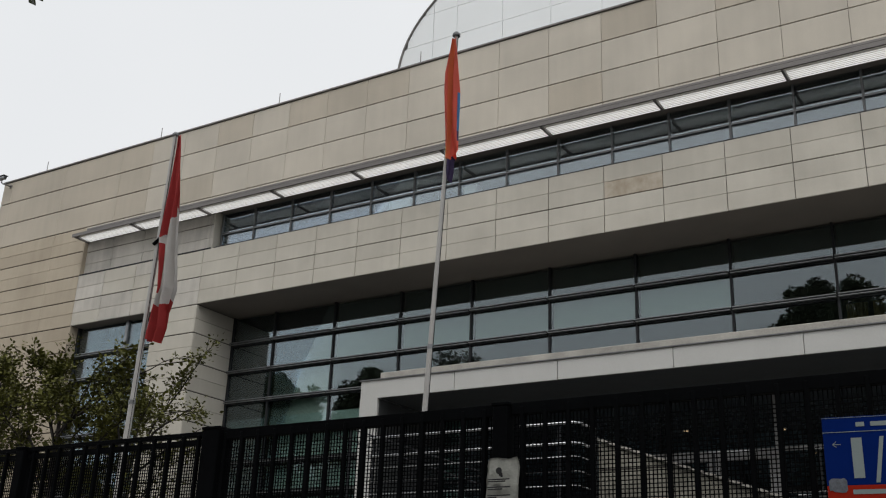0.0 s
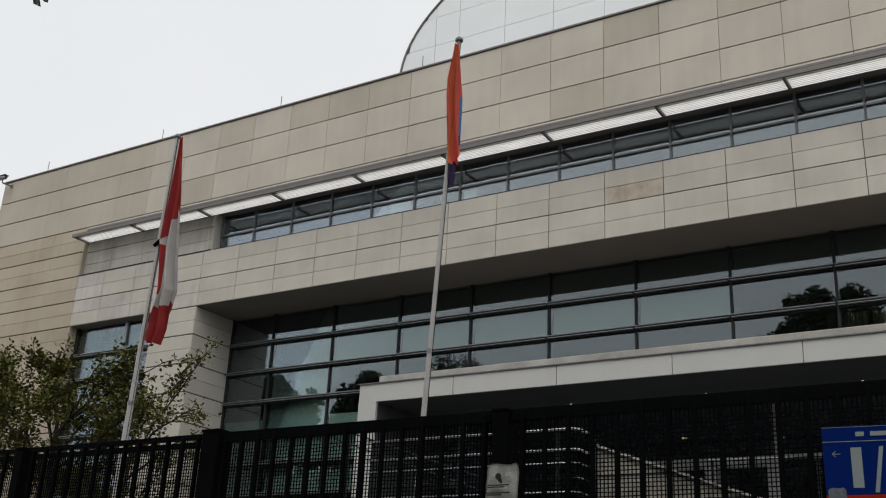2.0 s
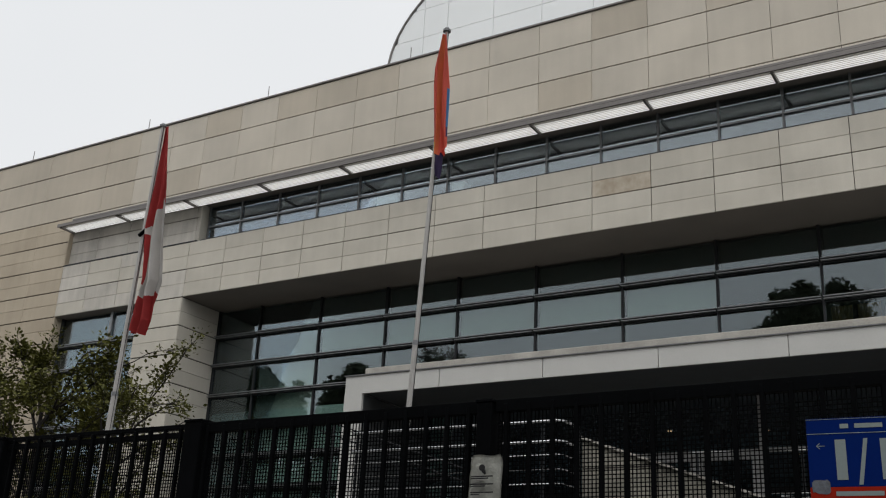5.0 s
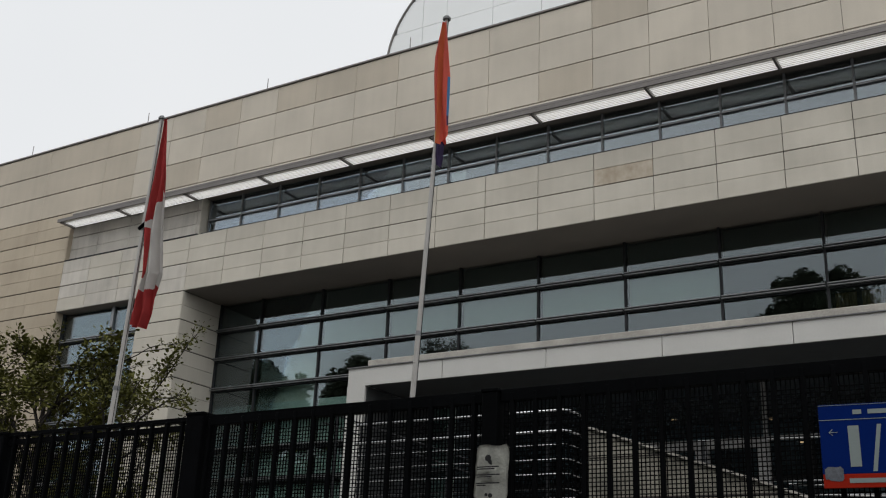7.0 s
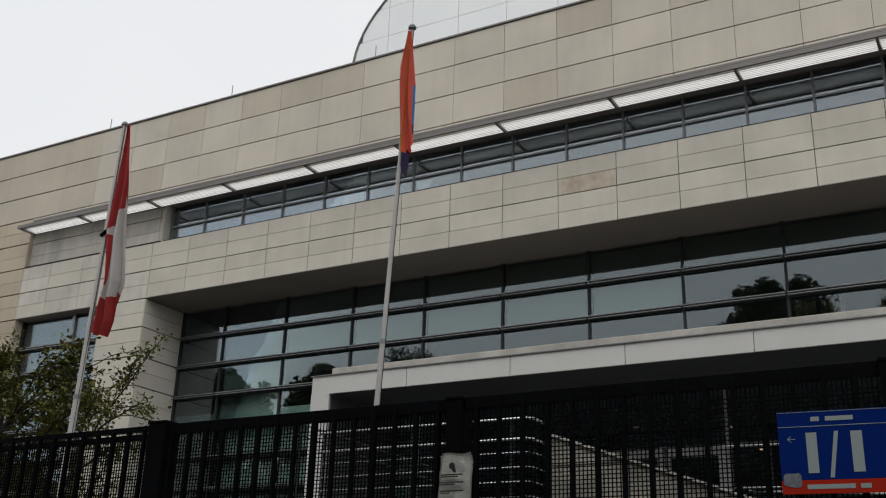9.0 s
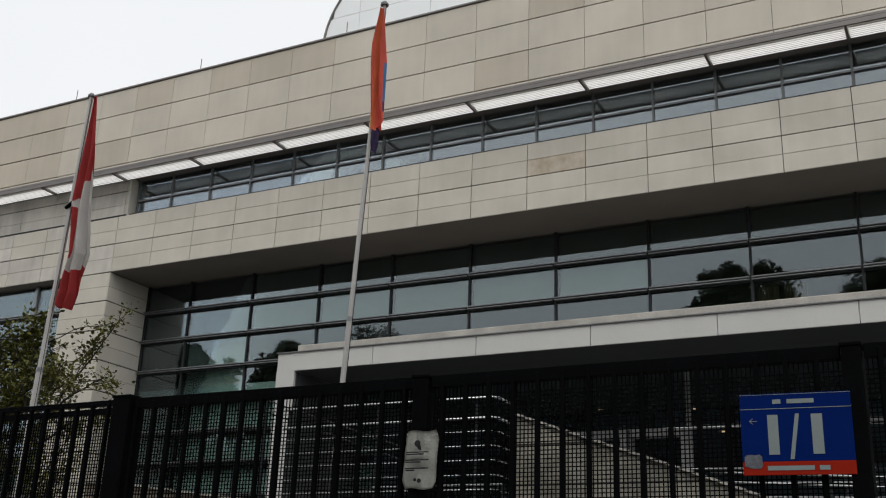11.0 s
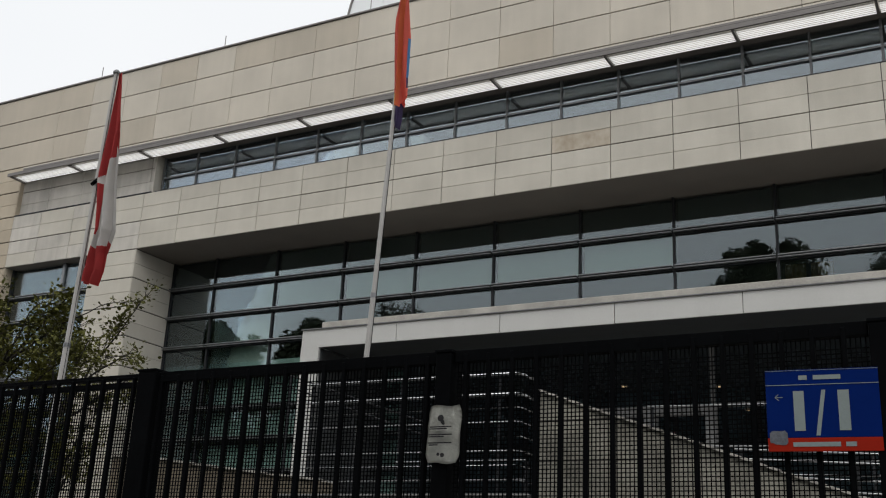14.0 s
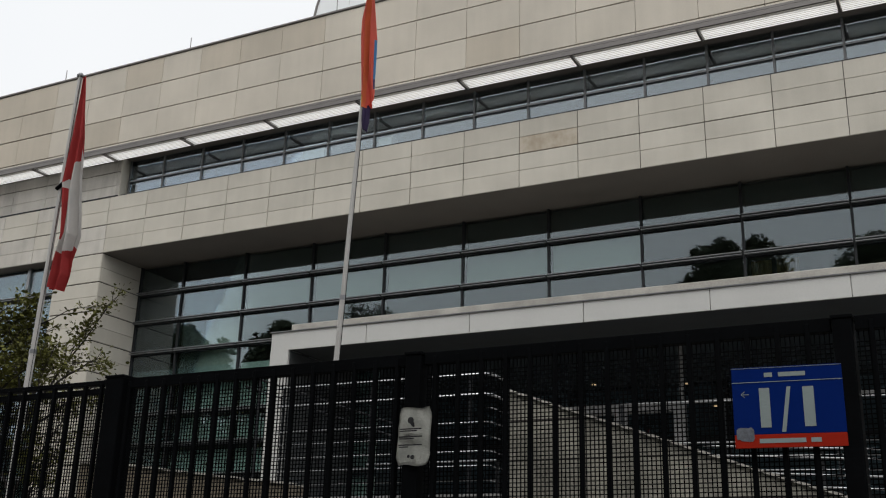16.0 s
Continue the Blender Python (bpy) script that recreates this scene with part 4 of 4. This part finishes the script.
PAPER_OLD = mat("grey_sticker", (0.095, 0.105, 0.125), 0.7, var=0.4, scale=40, fine=200)
street_sign()


# ---- notice ----
def notice():
    ob = empty("notice_sheet", (-2.62, FENCE - 0.085, 2.36))
    tagged(ob, "crumpled paper notice in a plastic sleeve on the post", "notice")
    bm = bmesh.new()
    nx, nz = 14, 20
    W, Hh = 0.225, 0.35
    rows = []
    for i in range(nz + 1):
        v = i / nz
        line = []
        for j in range(nx + 1):
            u = j / nx
            pinch = 1 - 0.16 * max(0, abs(v - 0.5) * 2 - 0.75) / 0.25
            x = (u - 0.5) * W * pinch + 0.012 * (v - 0.3)
            y = 0.014 * noise.noise(Vector((u * 4, v * 5, 1.3))) + 0.007 * abs(noise.noise(Vector((u * 9, v * 8, 4.1)))) + 0.01 * abs(u - 0.5)
            line.append(bm.verts.new((x, y, v * Hh + 0.006 * math.sin(u * 7))))
        rows.append(line)
    for i in range(nz):
        for j in range(nx):
            bm.faces.new((rows[i][j], rows[i][j + 1], rows[i + 1][j + 1], rows[i + 1][j]))
    bmesh.ops.solidify(bm, geom=bm.faces[:], thickness=-0.002)
    part("sheet", bm, PAPER, ob, smooth=True)
    y = -0.03
    for z, a, b in ((0.212, -0.08, 0.07), (0.2, -0.08, 0.04), (0.165, -0.085, 0.075), (0.153, -0.08, 0.02), (0.115, -0.085, 0.075), (0.103, -0.08, -0.02)):
        box("print_bar", a, b, y, y + 0.004, z, z + 0.007, INK, ob)
    for cx, cz, r in ((-0.006, 0.268, 0.021), (0.007, 0.246, 0.013), (0.014, 0.234, 0.008), (-0.014, 0.05, 0.01), (0.014, 0.045, 0.014)):
        tube("print_mark", [(cx, y, cz), (cx, y + 0.004, cz)], r, INK, ob, 9, smooth=False)


notice()


# ---- ramp walls and railings behind the fence ----
def ramp_wall(name, pts, y, thick, label, material):
    """A wall whose top follows the points (x, z), with a coping on it."""
    ob = empty(name, (0, y, 0))
    tagged(ob, label, "wall", kind="structure")
    bm = bmesh.new()
    front = [bm.verts.new((pts[0][0], 0, 0))] + [bm.verts.new((x, 0, z)) for x, z in pts] + [bm.verts.new((pts[-1][0], 0, 0))]
    bm.faces.new(front)
    r = bmesh.ops.extrude_face_region(bm, geom=bm.faces[:])
    bmesh.ops.translate(bm, vec=(0, thick, 0), verts=[v for v in r["geom"] if isinstance(v, bmesh.types.BMVert)])
    bmesh.ops.recalc_face_normals(bm, faces=bm.faces[:])
    part("body", bm, material, ob)
    for (xa, za), (xb, zb) in zip(pts, pts[1:]):
        bm = bmesh.new()
        q = [bm.verts.new(v) for v in ((xa, -0.03, za + 0.001), (xb, -0.03, zb + 0.001), (xb, -0.03, zb + 0.022), (xa, -0.03, za + 0.022))]
        bm.faces.new(q)
        r = bmesh.ops.extrude_face_region(bm, geom=bm.faces[:])
        bmesh.ops.translate(bm, vec=(0, thick + 0.06, 0), verts=[v for v in r["geom"] if isinstance(v, bmesh.types.BMVert)])
        bmesh.ops.recalc_face_normals(bm, faces=bm.faces[:])
        part("coping", bm, COPING, ob)
    z = 2.06
    while z < max(p[1] for p in pts):
        def top(x):
            for (xa, za), (xb, zb) in zip(pts, pts[1:]):
                if xa <= x <= xb:
                    return za + (zb - za) * (x - xa) / (xb - xa)
            return 0
        x1 = pts[0][0]
        while x1 < pts[-1][0] and top(x1) > z + 0.03:
            x1 += 0.02
        box("joint", pts[0][0] + 0.005, x1, -0.003, 0.002, z, z + 0.014, JOINT, ob)
        z += 0.35
    return ob


ramp_wall("ramp_wall", [(-3.27, 3.38), (-2.6, 3.14), (-1.83, 2.87), (-1.09, 2.6), (-0.49, 2.4), (0.6, 2.02)], 8.7, 0.3, "sand-coloured stone ramp wall with a sloping pale coping", STAIR)
ramp_wall("garden_wall", [(-8.4, 2.9), (-7.73, 2.855), (-6.94, 2.759), (-6.2, 2.674), (-5.6, 2.612)], 8.7, 0.3, "low brown stone wall beside the steps, darkened for tree shade", SHADED_BROWN_STONE)


def railing(name, x0, x1, y, zs, slope=0.0, depth=0.4, label="", back=True, posts=()):
    ob = empty(name, (x0, y, 0))
    tagged(ob, label, "railing")
    w = x1 - x0
    for k, z in enumerate(zs):
        r = (0.013 if k < 2 else 0.005) if back else 0.008
        pts = [(0, 0, z), (w - 0.05, 0, z + slope * w)]
        if back:
            pts += [(w, 0.06, z + slope * w), (w, depth, z + slope * w)]
        tube("rail_tube", pts, r, STAINLESS, ob, 8)
    n = max(1, round(w / 1.1))
    for x in posts or [0.05 + (w - 0.1) * k / n for k in range(n + 1)]:
        box("post", x - 0.014, x + 0.014, 0.02, 0.04, 0, zs[0] + slope * x, FRAME, ob)
    if back:
        box("post", w - 0.012, w + 0.016, depth - 0.03, depth, 0, zs[0], FRAME_GREY, ob)
    return ob


ZS = [3.6, 3.41] + [3.285 - 0.1325 * k for k in range(6)]
railing("stair_railing", -5.92, -3.54, 8.85, ZS, label="stainless steel railing of many horizontal tubes", posts=(0.05, 1.1, 2.17))
railing("ramp_railing", -1.7, 1.2, 9.3, [2.92, 2.84, 2.7, 2.6, 2.5, 2.4], slope=-0.055, label="stainless steel ramp railing with sloping tubes", back=False)
railing("ramp_railing", -3.2, 1.5, 11.6, [3.75, 3.3, 3.15, 3.0], slope=-0.02, label="stainless steel ramp railing with sloping tubes", back=False)


railing("low_railing", -4.75, -3.36, 8.72, [2.78, 2.61], label="low stainless steel railing with thin horizontal tubes", back=False)


def sloping_handrail():
    """Twin rails that climb beside the hidden steps."""
    ob = empty("stair_handrail", (-7.4, 10.2, 0))
    tagged(ob, "twin sloping steel handrail beside the entrance steps", "handrail")
    for dz in (0.0, -0.14):
        tube("rail_tube", [(0, 0, 4.11 + dz), (2.25, 0, 3.365 + dz)], 0.009, FRAME, ob, 8)
    for x in (0.2, 1.15, 2.1):
        box("post", x - 0.014, x + 0.014, 0.014, 0.034, 0, 4.1 - 0.331 * x, FRAME, ob)


sloping_handrail()


def landing_edge():
    ob = empty("landing_edge", (-5.98, 8.5, 0))
    tagged(ob, "grey landing edge with a slim pale coping below the railings", "wall", kind="structure")
    box("body", 0, 2.68, 0, 0.14, 0, 2.44, LANDING, ob)
    box("coping", -0.01, 2.69, -0.015, 0.15, 2.44, 2.465, EDGE_STONE, ob, 0.004)


LANDING = mat("dark_concrete", (0.10, 0.10, 0.098), 0.85, var=0.3, scale=2.0, fine=40, bump=0.3)
EDGE_STONE = mat("grey_edge_stone", (0.2, 0.2, 0.195), 0.85, var=0.3, scale=5.0, fine=40, bump=0.3)
landing_edge()


def inner_portal():
    ob = empty("entrance_portal", (-7.2, 21.0, 0))
    tagged(ob, "pale metal door surround deep under the canopy", "portal")
    box("beam", -0.6, 2.42, 0, 0.2, 5.31, 5.5, PORTAL, ob)
    box("slim_beam", 2.42, 6.4, 0, 0.1, 5.44, 5.51, PORTAL, ob)
    for a, b in ((-0.6, -0.35), (0.95, 1.2), (2.2, 2.42)):
        box("leg", a, b, 0, 0.2, 0, 5.31, PORTAL, ob)
    box("slim_post", 2.34, 2.41, 0, 0.1, 5.5, 6.7, PORTAL, ob)


inner_portal()


def downlight(x, y):
    ob = empty("downlight", (x, y, 6.73))
    tagged(ob, "small lit round downlight in the black canopy soffit", "downlight", "downlights")
    tube("ring", [(0, 0, -0.008), (0, 0, 0.0)], 0.045, FRAME, ob, 12)
    tube("bulb", [(0, 0, -0.014), (0, 0, -0.008)], 0.026, BULB, ob, 10)


BULB = glow("lamp_white", (1, 0.96, 0.9), 3.0)
for x in (-9.0, -6.0, -2.99, 0.02):
    downlight(x, 20.5)


def pendant_lamp(x, y, z):
    ob = empty("pendant_lamp", (x, y, z))
    tagged(ob, "small dim warm pendant lamp in the dark entrance", "lamp", "pendant lamps")
    tube("cord", [(0, 0, 0.05), (0, 0, 6.7 - z)], 0.004, FRAME, ob, 4)
    tube("shade", [(0, 0, 0.0), (0, 0, 0.05)], [0.1, 0.03], FRAME_LIP, ob, 12)
    tube("bulb", [(0, 0, -0.015), (0, 0, 0.0)], 0.05, BULB_WARM, ob, 10)


BULB_WARM = glow("lamp_warm", (1, 0.72, 0.4), 0.35)
for p in ((-7.18, 22.5, 6.26), (-5.06, 22.5, 6.15), (-4.47, 22.5, 5.63)):
    pendant_lamp(*p)


def shelf(x0, x1, z):
    return tagged(box("window_shelf", x0, x1, GLZ + 0.13, GLZ + 0.42, z, z + 0.03, INSIDE), "dim inner window shelf", "shelf", kind="structure")


def potted_plant(x, z, seed):
    rnd = random.Random(seed)
    ob = empty("potted_plant", (x, GLZ + 0.27, z))
    tagged(ob, "small green plant in a pot on the window shelf", "plant", "plants on the shelf")
    tube("pot", [(0, 0, 0), (0, 0, 0.1)], [0.05, 0.07], STONE_BAND, ob, 12)
    bm = bmesh.new()
    for k in range(40):
        a, s = rnd.uniform(0, 6.283), rnd.uniform(0.06, 0.17)
        p = Vector((0, 0, 0.1))
        t = p + Vector((math.cos(a) * s, math.sin(a) * s * 0.7, rnd.uniform(0.05, 0.2)))
        w = Vector((-math.sin(a), math.cos(a), 0)) * 0.015
        m = p.lerp(t, 0.6) + Vector((0, 0, 0.02))
        v = [bm.verts.new(q) for q in (p, m - w, t, m + w)]
        bm.faces.new(v)
    part("leaves", bm, LEAF, ob)


def cup(x, z):
    ob = empty("cup", (x, GLZ + 0.2, z))
    tagged(ob, "white cup on the window shelf", "cup")
    tube("body", [(0, 0, 0), (0, 0, 0.13)], [0.05, 0.06], LOUVRE, ob, 14)
    tube("handle", [(0.055, 0, 0.1), (0.1, 0, 0.09), (0.1, 0, 0.05), (0.052, 0, 0.03)], 0.01, LOUVRE, ob, 6)


def curtain(x0, x1, z0, z1):
    """A softly pleated hanging, closed to a thin sheet."""
    bm = bmesh.new()
    n = 40
    cols = []
    for k in range(n + 1):
        y = 0.025 * math.sin(k * 0.9) + 0.008 * math.sin(k * 2.3)
        cols.append([bm.verts.new(((x1 - x0) * k / n, y, z)) for z in (0, z1 - z0)])
    for a, b in zip(cols, cols[1:]):
        bm.faces.new((a[0], b[0], b[1], a[1]))
    bmesh.ops.solidify(bm, geom=bm.faces[:], thickness=0.006)
    ob = link("curtain", bm, CURTAIN, smooth=True)
    ob.location = (x0, GLZ + 0.25, z0)
    tagged(ob, "pleated golden-brown curtain behind the office glazing", "curtain", "office curtains")


CURTAIN = mat("brown_curtain_cloth", (0.42, 0.27, 0.11), 0.85, var=0.15, scale=3, fine=150)
curtain(-3.42, -3.0, 7.0, 8.5)
curtain(-2.9, -2.45, 7.0, 8.5)
shelf(-20.1, -18.7, 8.6)
shelf(-20.1, -18.7, 7.74)
for k, x in enumerate((-19.95, -19.6, -19.15, -18.85)):
    potted_plant(x, 8.63, k)
cup(-19.75, 7.77)

# ---- stone cladding, last ----
W_UP, W_BAND, W_LEFT = (bpy.data.objects[n] for n in ("wall_front_upper", "wall_front_band", "wall_front_left"))
W_PIER, W_NUP, W_NLOW = (bpy.data.objects[n] for n in ("wall_pier", "wall_niche_upper", "wall_niche_lower"))
clad(W_UP, gx(-9), X_R, 13.48, Z_TOP, STONE, dz=COURSE, fine=False, seed=2, gap=0.012, side=0.009, material2=STONE_UP, share=0.16)
clad(W_UP, X_L, gx(-9), 13.48, Z_TOP, STONE_UP, 2, dz=COURSE, fine=False, seed=3, gap=0.016, side=0.006)
clad(W_UP, NICHE_L, X_R, 13.0, 13.48, STONE, 2, dz=0.48, fine=False, seed=4)
clad(W_LEFT, X_L, NICHE_L, 13.48 - 13 * COURSE, 13.48, STONE_TAN, 2, seed=5, gap=0.017, side=0.008)
clad(W_BAND, NICHE_L, X_PIER1, Z_BAND0, Z_BAND1, STONE_BAND, seed=6, material2=STONE_WET, share=0.6, gap=0.014)
clad(W_BAND, X_PIER1, X_R, Z_BAND0, Z_BAND1, STONE_BAND, seed=7, special={(round(gx(2), 2), 2): STONE_STAIN})
clad(W_PIER, X_PIER0, X_PIER1, Z_BAND0 - 9 * COURSE, Z_BAND0, STONE_BAND, 20, seed=8, gap=0.016)
clad(W_NUP, NICHE_L, -19.95, Z_BAND1 - 0.0, 13.07, STONE_WET, y=WALL + 0.15, seed=9)
box("flashing", NICHE_L + 0.01, -19.96, WALL - 0.008, WALL + 0.14, Z_BAND1 + 0.002, Z_BAND1 + 0.03, FRAME, W_NUP)
# return of the pier
for k in range(18):
    z = Z_BAND0 - 9 * COURSE + k * COURSE / 2
    ob = piece("panel", 1.52, 0.03, COURSE / 2 - 0.02, (X_PIER1, WALL + 0.032, z + (0.016 if k % 2 == 0 else 0.004)), STONE_BAND, W_PIER)
    ob.rotation_euler = (0, 0, radians(90))
box("reveal", NICHE_L + 0.003, NICHE_L + 0.03, WALL + 0.005, WALL + 0.175, Z_BAND1 + 0.002, 13.06, STONE_TAN, W_NUP)
tagged(box("wall_niche_end", -19.95, -19.93, WALL + 0.03, WALL + 0.5, Z_BAND1, 13.05, STONE_BAND), "stone return beside the window strip", "wall", kind="structure")
